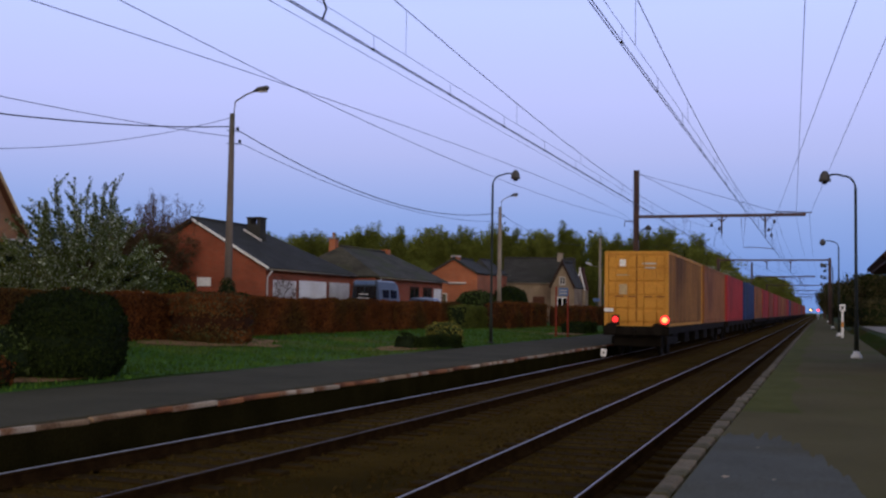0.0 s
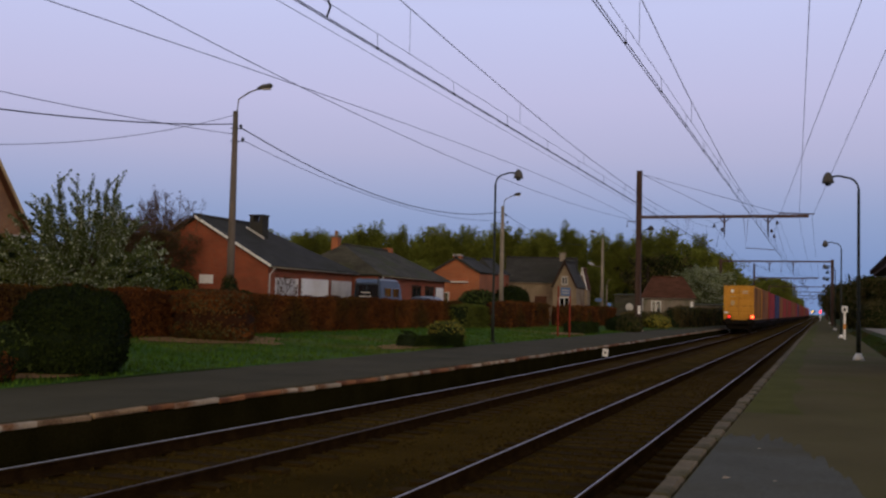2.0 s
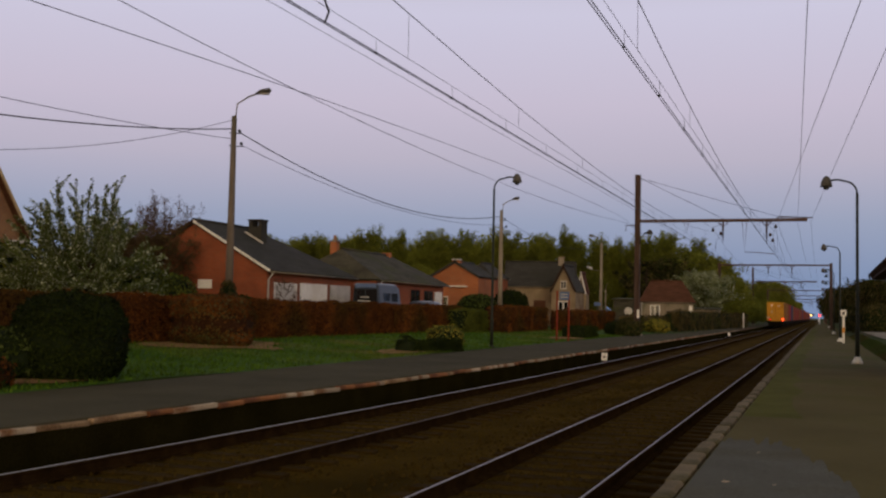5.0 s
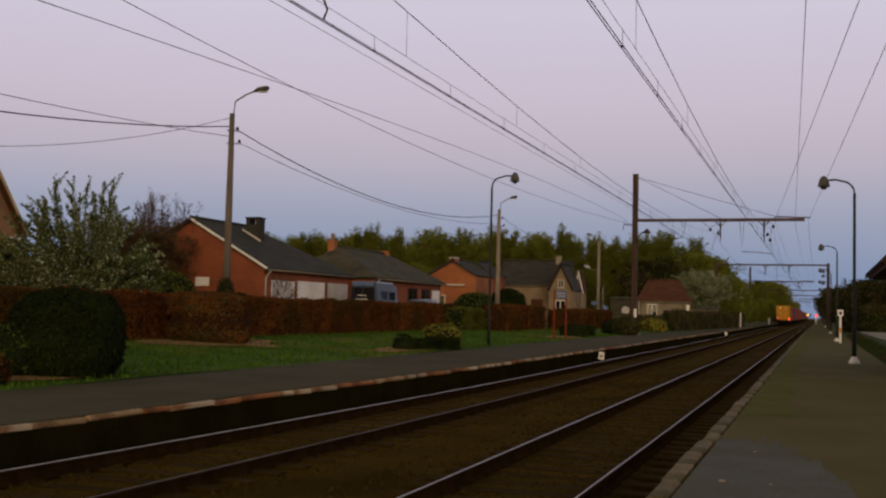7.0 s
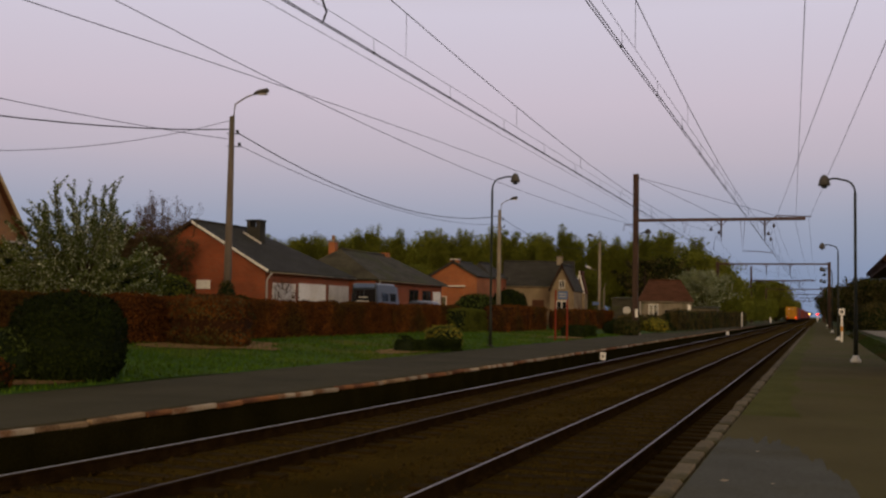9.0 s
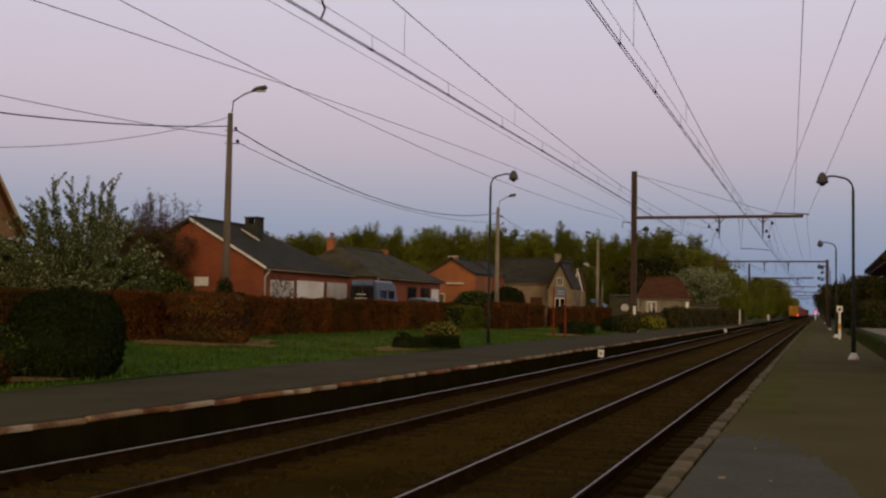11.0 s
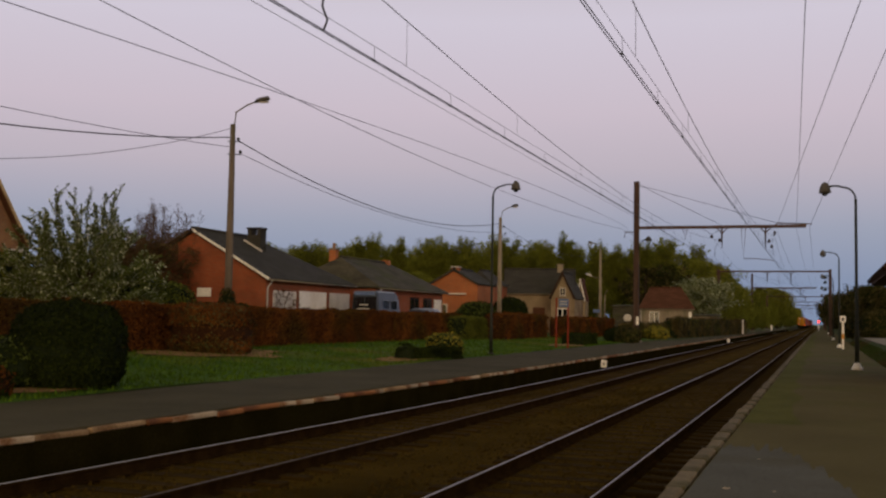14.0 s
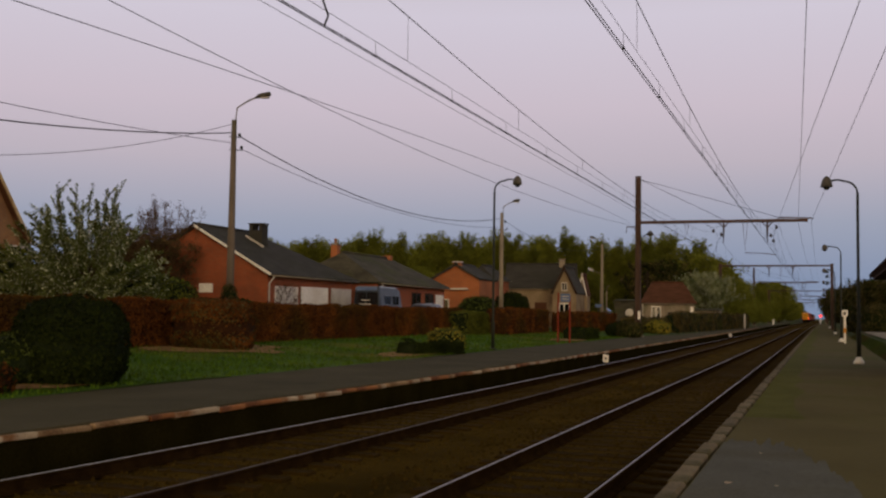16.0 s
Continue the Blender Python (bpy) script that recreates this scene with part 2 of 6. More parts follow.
    "leaf_scrub": mat("mixed_scrub_leaves", (0.070, 0.056, 0.020), (0.110, 0.085, 0.034), 0.85, 0.5, 1, 0.0, c3=(0.055, 0.062, 0.016), island=0.4, through_light=0.15),
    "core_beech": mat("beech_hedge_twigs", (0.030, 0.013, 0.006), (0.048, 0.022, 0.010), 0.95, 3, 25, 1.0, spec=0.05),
    # body colour of evergreens, with the shade between their leaves put in
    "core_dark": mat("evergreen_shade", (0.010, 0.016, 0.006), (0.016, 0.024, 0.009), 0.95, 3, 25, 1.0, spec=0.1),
    "leaf_gold": mat("yellow_green_leaves", (0.23, 0.20, 0.024), (0.32, 0.27, 0.036), 0.8, 1, 1, 0.0, island=0.4, through_light=0.2),
    "twig": mat("brown_bare_twigs", (0.070, 0.041, 0.022), (0.105, 0.062, 0.035), 0.9, 2, 20, 0.0, island=0.3),
    "signred": mat("red_sign_post", (0.17, 0.024, 0.010), (0.23, 0.035, 0.014), 0.6, 3, 30, 0.1),
    "signblue": mat("blue_sign_plate", (0.10, 0.15, 0.30), (0.14, 0.20, 0.36), 0.5, 3, 30, 0.05),
    "orange": mat("orange_band", (0.62, 0.26, 0.05), (0.70, 0.32, 0.08), 0.5, 3, 30, 0.05),
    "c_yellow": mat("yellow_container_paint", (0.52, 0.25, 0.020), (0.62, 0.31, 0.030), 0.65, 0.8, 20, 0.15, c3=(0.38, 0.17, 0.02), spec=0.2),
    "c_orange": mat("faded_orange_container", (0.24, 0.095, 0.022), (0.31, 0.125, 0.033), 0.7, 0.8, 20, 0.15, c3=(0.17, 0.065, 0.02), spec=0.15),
    # c_yellow with grime, and darkened for the side turned from the afterglow
    "c_grime_shade": mat("grimy_shaded_yellow_side", (0.24, 0.115, 0.030), (0.33, 0.155, 0.036), 0.8, 0.7, 12, 0.15, c3=(0.13, 0.065, 0.025), spec=0.1, stretch=(1, 1, 0.5)),
    "c_red": mat("red_container_paint", (0.30, 0.028, 0.026), (0.37, 0.038, 0.036), 0.7, 0.8, 20, 0.15, c3=(0.22, 0.025, 0.022), spec=0.15),
    "c_blue": mat("blue_container_paint", (0.025, 0.04, 0.12), (0.035, 0.055, 0.16), 0.6, 0.8, 20, 0.15, c3=(0.03, 0.04, 0.08)),
    "c_brown": mat("brown_red_container", (0.20, 0.055, 0.025), (0.26, 0.075, 0.035), 0.7, 0.8, 20, 0.15, c3=(0.15, 0.045, 0.02), spec=0.15),
    "wagon": mat("grimy_wagon_steel", (0.009, 0.007, 0.005), (0.015, 0.012, 0.009), 0.9, 2, 30, 0.4, spec=0.1),
    "tail": glow("tail_lamp_red", (1.0, 0.10, 0.012), 6.5),
    "tail_weak": glow("weak_tail_lamp_red", (1.0, 0.025, 0.012), 1.1),
    "amber": glow("amber_signal_lens", (1.0, 0.50, 0.09), 7.0),
    "redsig": glow("red_signal_lens", (1.0, 0.03, 0.02), 7.0),
}

# ---- mesh helpers ----


def part(name, bm, material, parent=None, label=""):
    """Links a bmesh as one mesh object under a thing or a part."""
    me = bpy.data.meshes.new(name)
    bm.to_mesh(me)
    bm.free()
    for m in (material if isinstance(material, (list, tuple)) else [material]):
        me.materials.append(m)
    ob = new(name, me)
    ob.parent = parent
    if label:
        ob["label"] = label
    return ob


def empty(name, x=0, y=0, z=0, rz=0):
    ob = new(name)
    ob.matrix_world = pose(x, y, z, 0, 0, rz)
    return ob


def box(bm, x0, x1, y0, y1, z0, z1, bevel=0.0, mi=0):
    r = bmesh.ops.create_cube(bm, size=1.0, matrix=Matrix.Translation(((x0 + x1) / 2, (y0 + y1) / 2, (z0 + z1) / 2)) @ Matrix.Diagonal((x1 - x0, y1 - y0, z1 - z0, 1)))
    fs = {f for v in r["verts"] for f in v.link_faces}
    if bevel:
        es = {e for v in r["verts"] for e in v.link_edges}
        rb = bmesh.ops.bevel(bm, geom=list(es), offset=bevel, segments=1, affect="EDGES")
        fs = set(rb["faces"]) | {f for f in fs if f.is_valid}
    for f in fs:
        if f.is_valid:
            f.material_index = mi
    return bm


def tube(bm, pts, radii, sides=6, mi=0):
    """A round bar along points, with one radius or one for each point."""
    pts = [Vector(p) for p in pts]
    if not isinstance(radii, (list, tuple)):
        radii = [radii] * len(pts)
    rings = []
    for i, p in enumerate(pts):
        d = (pts[min(i + 1, len(pts) - 1)] - pts[max(i - 1, 0)]).normalized()
        u = d.cross(Vector((0, 0, 1)) if abs(d.z) < 0.9 else Vector((0, 1, 0))).normalized()
        v = d.cross(u)
        rings.append([bm.verts.new(p + (u * math.cos(2 * math.pi * k / sides) + v * math.sin(2 * math.pi * k / sides)) * radii[i]) for k in range(sides)])
    for a, b in zip(rings, rings[1:]):
        for k in range(sides):
            f = bm.faces.new((a[k], a[(k + 1) % sides], b[(k + 1) % sides], b[k]))
            f.smooth, f.material_index = sides > 4, mi
    for r in (rings[0][::-1], rings[-1]):
        bm.faces.new(r).material_index = mi
    return bm


def lathe(bm, prof, sides=12, cx=0, cy=0, mi=0):
    """A turned form from (radius, height) pairs."""
    rings = [[bm.verts.new((cx + r * math.cos(2 * math.pi * k / sides), cy + r * math.sin(2 * math.pi * k / sides), z)) for k in range(sides)] for r, z in prof]
    for a, b in zip(rings, rings[1:]):
        for k in range(sides):
            f = bm.faces.new((a[k], a[(k + 1) % sides], b[(k + 1) % sides], b[k]))
            f.smooth, f.material_index = True, mi
    bm.faces.new(rings[0][::-1]).material_index = mi
    bm.faces.new(rings[-1]).material_index = mi
    return bm


def prism(bm, poly, y0, y1, mi=0):
    """A polygon in x and z drawn out along y."""
    a = [bm.verts.new((x, y0, z)) for x, z in poly]
    b = [bm.verts.new((x, y1, z)) for x, z in poly]
    n = len(poly)
    fs = [bm.faces.new(a[::-1]), bm.faces.new(b)] + [bm.faces.new((a[i], a[(i + 1) % n], b[(i + 1) % n], b[i])) for i in range(n)]
    for f in fs:
        f.material_index = mi
    bmesh.ops.recalc_face_normals(bm, faces=fs)
    return bm


def quads(pos, nor, size, rng, aspect=1.6):
    """Vertices and faces of leaf quads at positions, each roughly facing its normal."""
    n = len(pos)
    rnd = rng.normal(size=(n, 3))
    u = np.cross(nor, rnd)
    u /= np.linalg.norm(u, axis=1)[:, None] + 1e-9
    v = np.cross(nor, u)
    v /= np.linalg.norm(v, axis=1)[:, None] + 1e-9
    s = size * rng.uniform(0.6, 1.3, n)[:, None]
    bend = nor / (np.linalg.norm(nor, axis=1)[:, None] + 1e-9) * s * 0.25
    verts = np.stack([pos - u * s * aspect / 2, pos - v * s / 2 + bend, pos + u * s * aspect / 2, pos + v * s / 2 + bend], 1).reshape(-1, 3)
    faces = np.arange(4 * n).reshape(-1, 4)
    return verts, faces


def mesh_ob(name, verts, faces, material, parent=None, label=""):
    me = bpy.data.meshes.new(name)
    me.from_pydata([tuple(v) for v in verts], [], [tuple(int(i) for i in f) for f in faces])
    me.materials.append(material)
    ob = new(name, me)
    ob.parent = parent
    if label:
        ob["label"] = label
    return ob


def flare(y, k=0.00108):
    """The far track and its platform swing a little outwards close by."""
    return -k * (30 - y) ** 2 if y < 30 else 0.0


# ---- ground, track bed, platforms ----
XD, XC, XB, XA = -2.151, -3.650, -5.862, -7.362
PLAT = 0.33


def ground_height(x, y):
    if x > 2.02:
        return 0.28 + 0.5 * min(1.0, max(0.0, (x - 2.1) / 0.8)) * min(1.0, max(0.0, (y - 38) / 12))
    if x > -1.6:
        return -0.5
    if x > -8.5:
        return -0.5
    if x > (-11.9 if y < 86 else -10.29):
        return -0.4
    rise = min(1.0, max(0.0, (-12.3 - x) / 6.6))
    return 0.31 + 0.29 * rise * rise * (3 - 2 * rise) + (0.1 * min(1, (-19 - x) / 5) if x < -19 else 0) + 0.03 * noise.noise(Vector((x * 0.4, y * 0.25, 0)))


def make_ground():
    xs = [-1500, -600, -250, -120, -60, -40, -30, -26, -24, -22, -20, -19, -18, -17, -16, -15, -14, -13, -12.31, -11.91, -11.89, -10.3, -10.28, -8.51, -8.49, -1.61, -1.59, 2.01, 2.03, 2.3, 2.6, 2.9, 3.2, 4, 8, 20, 60, 200, 600, 1500]
    ys = [-300, -60, -20] + [y * 2.0 for y in range(-4, 50)] + [110, 130, 160, 200, 260, 340, 450, 700, 1200, 2500]
    bm = bmesh.new()
    vs = [[bm.verts.new((x, y, ground_height(x, y))) for x in xs] for y in ys]
    for a, b in zip(vs, vs[1:]):
        for i in range(len(xs) - 1):
            f = bm.faces.new((a[i], a[i + 1], b[i + 1], b[i]))
            f.smooth = True
    tagged(part("ground", bm, M["soil"]), "rough grass and soil beside the railway", "ground", kind="structure")


make_ground()


def make_lawn():
    """Mown verge between the platform and the hedge."""
    bm = bmesh.new()
    xs = [-11.91 - 0.55 * i for i in range(15)]
    ys = [4 + 1.5 * i for i in range(62)]
    vs = [[bm.verts.new((x + (0.12 * noise.noise(Vector((y * 0.6, 0, 3))) if x > -12.0 else 0), y, ground_height(min(x, -11.92), y) + 0.02)) for x in xs] for y in ys]
    for a, b in zip(vs, vs[1:]):
        for i in range(len(xs) - 1):
            bm.faces.new((a[i + 1], a[i], b[i], b[i + 1])).smooth = True
    tagged(part("lawn", bm, M["lawn"]), "short green lawn along the platform", "lawn", kind="structure")
    rng = np.random.default_rng(5)
    n = 26000
    y = 8 + 62 * rng.random(n) ** 1.4
    x = -11.95 - 7.0 * rng.random(n)
    z = np.array([ground_height(a, b) for a, b in zip(x, y)]) + 0.02
    h, w, an = rng.uniform(0.04, 0.11, n), rng.uniform(0.012, 0.03, n), rng.uniform(0, math.pi, n)
    dx, dy = np.cos(an) * w, np.sin(an) * w
    lean = rng.normal(0, 0.03, (n, 2))
    v = np.stack([np.stack([x - dx, y - dy, z], 1), np.stack([x + dx, y + dy, z], 1), np.stack([x + lean[:, 0], y + lean[:, 1], z + h], 1)], 1).reshape(-1, 3)
    tagged(mesh_ob("grass", v, np.arange(3 * n).reshape(-1, 3), M["blade"]), "blades of green grass on the lawn", "grass", kind="stuff")


make_lawn()


def make_bank_grass():
    rng = np.random.default_rng(8)
    n = 9000
    y = 24 + 66 * rng.random(n)
    x = 2.04 + 0.6 * rng.random(n) ** 1.3
    z = np.array([ground_height(a, b) for a, b in zip(x, y)])
    h, w, an = rng.uniform(0.03, 0.11, n), rng.uniform(0.012, 0.03, n), rng.uniform(0, math.pi, n)
    dx, dy = np.cos(an) * w, np.sin(an) * w
    lean = rng.normal(0, 0.05, (n, 2))
    v = np.stack([np.stack([x - dx, y - dy, z], 1), np.stack([x + dx, y + dy, z], 1), np.stack([x + lean[:, 0], y + lean[:, 1], z + h], 1)], 1).reshape(-1, 3)
    tagged(mesh_ob("bank_grass", v, np.arange(3 * n).reshape(-1, 3), M["soil"]), "rough grass on the bank behind the platform", "grass", kind="stuff")


make_bank_grass()


def make_yard():
    bm = bmesh.new()
    pts = [(2.95, 52), (8, 44), (20, 44), (20, 84), (2.85, 84), (2.78, 78), (2.85, 70), (2.8, 62)]
    bm.faces.new([bm.verts.new((x, y, 0.80)) for x, y in pts])
    tagged(part("yard", bm, M["gravel"]), "pale gravel yard beyond the platform bank", "yard", kind="structure")


make_yard()


def strip(bm, profile, ys, bend, k=0.00108, dip=0.0):
    """A profile of (x, z) carried along the line."""
    rows = [[bm.verts.new((x + (flare(y, k) if bend else 0), y, z + flare(y, dip))) for x, z in profile] for y in ys]
    n = len(profile)
    for a, b in zip(rows, rows[1:]):
        for i in range(n):
            bm.faces.new((a[i], a[(i + 1) % n], b[(i + 1) % n], b[i]))
    bm.faces.new(rows[0])
    bm.faces.new(rows[-1][::-1])
    bmesh.ops.recalc_face_normals(bm, faces=bm.faces[:])
    return bm


YS = [-25, -10, 0] + [2 + 1.5 * i for i in range(16)] + [30, 45, 60, 76, 86, 110, 180, 300, 500, 900]


def make_bed():
    bm = bmesh.new()
    xs = [-8.75, -8.0, -7.9, -7.2, -6.6, -6.0, -5.3, -4.77, -4.2, -3.5, -2.9, -2.2, -1.6, -1.35]
    zs = [-0.42, -0.30, -0.24, -0.172, -0.165, -0.172, -0.20, -0.24, -0.20, -0.172, -0.165, -0.172, -0.26, -0.34]
    ys = [-25 + 0.9 * i for i in range(110)] + [80, 95, 120, 160, 220, 320, 500, 900]
    rows = [[bm.verts.new((x + (flare(y) if x < -5 else 0), y, z + 0.02 * noise.noise(Vector((x * 2, y * 1.3, 1))))) for x, z in zip(xs, zs)] for y in ys]
    for a, b in zip(rows, rows[1:]):
        for i in range(len(xs) - 1):
            bm.faces.new((a[i], a[i + 1], b[i + 1], b[i])).smooth = True
    tagged(part("track_bed", bm, M["ballast"]), "dark brown ballast bed under two tracks", "track bed", kind="structure")
    rng = np.random.default_rng(9)
    n = 9000
    y = 3 + 32 * rng.random(n) ** 1.6
    x = rng.uniform(-8.0, -1.5, n)
    z = np.interp(x, xs, zs)
    base = np.array([[1, 0, -0.4], [-0.5, 0.86, -0.4], [-0.5, -0.86, -0.4], [0.1, 0.1, 0.75]])
    s = rng.uniform(0.018, 0.042, n)
    an = rng.uniform(0, 6.28, n)
    bx = base[None] * s[:, None, None] * rng.uniform(0.7, 1.3, (n, 4, 1))
    rx = bx[..., 0] * np.cos(an)[:, None] - bx[..., 1] * np.sin(an)[:, None]
    ry = bx[..., 0] * np.sin(an)[:, None] + bx[..., 1] * np.cos(an)[:, None]
    bend = np.where(x < -5, np.array([flare(v) for v in y]), 0)
    v = np.stack([rx + (x + bend)[:, None], ry + y[:, None], bx[..., 2] + z[:, None] + 0.015], -1).reshape(-1, 3)
    k = np.arange(n)[:, None, None] * 4
    fs = (k + np.array([[0, 1, 3], [1, 2, 3], [2, 0, 3]])[None]).reshape(-1, 3)
    tagged(mesh_ob("ballast_stones", v, fs, M["stone"]), "loose brown ballast stones between the rails", "gravel", kind="stuff")


make_bed()


def make_platforms():
    right = empty("platform_right")
    bm = bmesh.new()
    strip(bm, [(-1.08, PLAT - 0.012), (2.05, PLAT - 0.012), (2.05, -0.6), (-1.08, -0.6)], YS[:-2], False)
    part("paving", bm, M["asphalt_r"], right)
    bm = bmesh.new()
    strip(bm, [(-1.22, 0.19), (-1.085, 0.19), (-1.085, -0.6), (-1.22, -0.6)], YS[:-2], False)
    part("retaining_wall", bm, M["wallface"], right, "near-black brick platform wall")
    bm = bmesh.new()
    rng = random.Random(3)
    outline = [(-1.07, 2.0), (0.35, 2.0)] + [(0.35 - 1.42 * k / 60 + rng.uniform(-0.008, 0.008), 8.6 + 4.3 * min(1, k / 34) ** 0.6 + 0.5 * noise.noise(Vector((k * 0.31, 2, 0))) + rng.uniform(-0.2, 0.2)) for k in range(61)]
    bm.faces.new([bm.verts.new((x, y, PLAT - 0.008)) for x, y in outline])
    part("concrete_apron", bm, M["concrete_r"], right, "bluish grey worn concrete patch")
    for cx, cy, r in ((-0.78, 9.6, 0.035), (-0.38, 9.6, 0.018), (-0.62, 11.8, 0.02)):
        bm = bmesh.new()
        bm.faces.new([bm.verts.new((cx + r * rng.uniform(0.6, 1.3) * math.cos(a * 0.7), cy + 2.2 * r * rng.uniform(0.6, 1.3) * math.sin(a * 0.7), PLAT - 0.004)) for a in range(9)])
        part("stain", bm, M["cope_w"], right, "pale worn spot in the concrete")
    bm = bmesh.new()
    for y in range(16, 150, 2):
        w0, w1 = 0.45 + 0.9 * abs(noise.noise(Vector((y * 0.21, 0, 0)))), 0.45 + 0.9 * abs(noise.noise(Vector(((y + 2) * 0.21, 0, 0))))
        bm.faces.new([bm.verts.new(p) for p in ((-1.07, y, PLAT - 0.009), (-1.07 + w0, y, PLAT - 0.009), (-1.07 + w1, y + 2, PLAT - 0.009), (-1.07, y + 2, PLAT - 0.009))])
    part("moss", bm, M["moss"], right, "mossy strip behind the coping")
    tagged(right, "dark worn asphalt station platform with concrete coping", "platform", kind="structure")
    left = empty("platform_left")
    bm = bmesh.new()
    rows = []
    for y in YS[:-2]:
        back = -11.93 if y < 80 else -10.3
        rows.append([bm.verts.new(p) for p in ((back, y, PLAT - 0.01), (-8.30 + flare(y), y, PLAT - 0.01), (-8.30 + flare(y), y, 0.26), (-8.382 + flare(y), y, 0.26),
                                               (-8.382 + flare(y), y, -0.6), (back, y, -0.6))])
    for a, b in zip(rows, rows[1:]):
        for i in range(6):
            bm.faces.new((a[i], a[(i + 1) % 6], b[(i + 1) % 6], b[i]))
    bm.faces.new(rows[0])
    bm.faces.new(rows[-1][::-1])
    bmesh.ops.recalc_face_normals(bm, faces=bm.faces[:])
    part("paving", bm, M["asphalt"], left)
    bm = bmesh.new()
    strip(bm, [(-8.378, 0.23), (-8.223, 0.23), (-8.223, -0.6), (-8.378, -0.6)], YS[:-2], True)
    part("retaining_wall", bm, M["wallface"], left, "near-black platform wall")
    tagged(left, "grey asphalt station platform with whitewashed edge stones", "platform", kind="structure")
    return right, left


platform_right, platform_left = make_platforms()


def make_track(name, xl, xr, bend, heads):
    t = empty(name)
    for x, m, k, dip in ((xl, heads[0], 0.00105, 0.0), (xr, heads[1], 0.00075, 0.00007 if bend else 0.0)):
        bm = bmesh.new()
        strip(bm, [(x - 0.07, -0.16), (x + 0.07, -0.16), (x + 0.07, -0.145), (x + 0.012, -0.125), (x + 0.012, -0.045), (x + 0.036, -0.035),
                   (x + 0.036, -0.008), (x - 0.036, -0.008), (x - 0.036, -0.035), (x - 0.012, -0.045), (x - 0.012, -0.125), (x - 0.07, -0.145)], YS, bend, k, dip)
        r = part("rail", bm, M["rust"], t)
        bm = bmesh.new()
        strip(bm, [(x - 0.011, -0.0075), (x + 0.011, -0.0075), (x + 0.007, 0.0), (x - 0.007, 0.0)], YS, bend, k, dip)
        part("running_surface", bm, m, r, "worn bright running surface")
    return tagged(t, "straight railway track with bright rails on sleepers", "railway track", group="tracks", kind="structure")


track_right = make_track("track_right", XC, XD, False, (M["polish"], M["polish"]))
track_left = make_track("track_left", XA, XB, True, (M["polish"], M["dull"]))

# ---- overhead line ----
SPAN = [8, 72, 135, 198, 261, 324, 387, 450]
CL, CR = -6.63, -2.90


def sag(y, top, low):
    for a, b in zip([-56] + SPAN, SPAN + [513]):
        if a <= y <= b:
            u = (y - (a + b) / 2) / ((b - a) / 2)
            return low + (top - low) * u * u
    return top


def wire(name, pts, r, label, group, sides=5):
    bm = bmesh.new()
    tube(bm, pts, r, sides)
    return tagged(part(name, bm, M["wire"]), label, "wire", group=group)


WY = [-40 + 4.0 * i for i in range(62)] + [216 + 16.0 * i for i in range(16)]


def mess_top(y, c):
    return sag(y, 7.25, 6.17) if c == CL else sag(y, 7.45, 6.16)


# contact wires, auxiliary wire and messenger of each track, with the first long and short dropper and their spacing
for c, dx0, aux, long0, long_step, short0, short_step in ((CL, 0.05, 5.98, 9.6, 7.0, 11.55, 3.67), (CR, 0.10, 6.01, 9.8, 7.3, 12.1, 3.75)):
    x = c + dx0
    for dx in (-0.022, 0.022):
        wire("contact_wire", [(x + dx, y, 5.75) for y in WY], 0.0085, "dark copper contact wire above the track", "overhead wires")
    wire("auxiliary_wire", [(x, y, aux) for y in WY], 0.0045, "thin auxiliary wire over the contact wires", "overhead wires")
    wire("messenger_wire", [(x, y, mess_top(y, c)) for y in WY], 0.0085, "sagging messenger wire carrying the droppers", "overhead wires")
    for k in range(22):
        y = long0 + long_step * k
        if mess_top(y, c) - aux > 0.08:
            wire("dropper", [(x, y, mess_top(y, c)), (x, y, aux)], 0.004, "thin vertical dropper between two wires", "droppers", 4)
    for k in range(40):
        y = short0 + short_step * k
        wire("dropper", [(x, y, aux), (x + 0.01, y, 5.75)], 0.004, "short dropper holding the contact wires", "droppers", 4)
        bm = bmesh.new()
        box(bm, x - 0.025, x + 0.025, y - 0.02, y + 0.02, 5.737, 5.768, 0.004)
        tagged(part("wire_clamp", bm, M["wire"]), "small dark clamp joining the contact wires", "clamp", "wire clamps")
wire("pull_off_wire", [(CL + 0.03, -10.0, 5.75)] + [(-6.82 + 0.0015 * (y - 20), y, 5.75) for y in range(-6, 71, 4)] + [(CL + 0.03, 72.0, 5.75)], 0.0045, "thin wire beside the contact wire", "overhead wires")
# jumper loop hanging between the wires of the far track
wire("jumper_cable", [(CL + 0.05, 13.4, 6.92), (CL + 0.08, 13.4, 6.5), (CL + 0.04, 13.37, 6.1), (CL + 0.11, 13.4, 5.9), (CL + 0.05, 13.4, 5.75)], 0.017,
     "dark looped jumper cable between the overhead wires", "droppers", 6)
for pts in ([(-0.25 - 0.0235 * (y - 21.4), y, 7.85) for y in range(-20, 73, 4)],
            [(0.73 - 0.068 * (y - 22), y, 7.95) for y in range(-20, 73, 4)],
            [(1.46 - 0.0445 * (y - 24.9), y, 7.95) for y in range(-20, 73, 4)]):
    wire("feeder_wire", pts + [(pts[-1][0], y, 7.9 - 0.6 * (1 - ((y - 103.5) / 31.5) ** 2) if y < 135 else 7.9) for y in range(76, 420, 8)], 0.009,
         "feeder wire running to the end of the beam", "feeder wires")
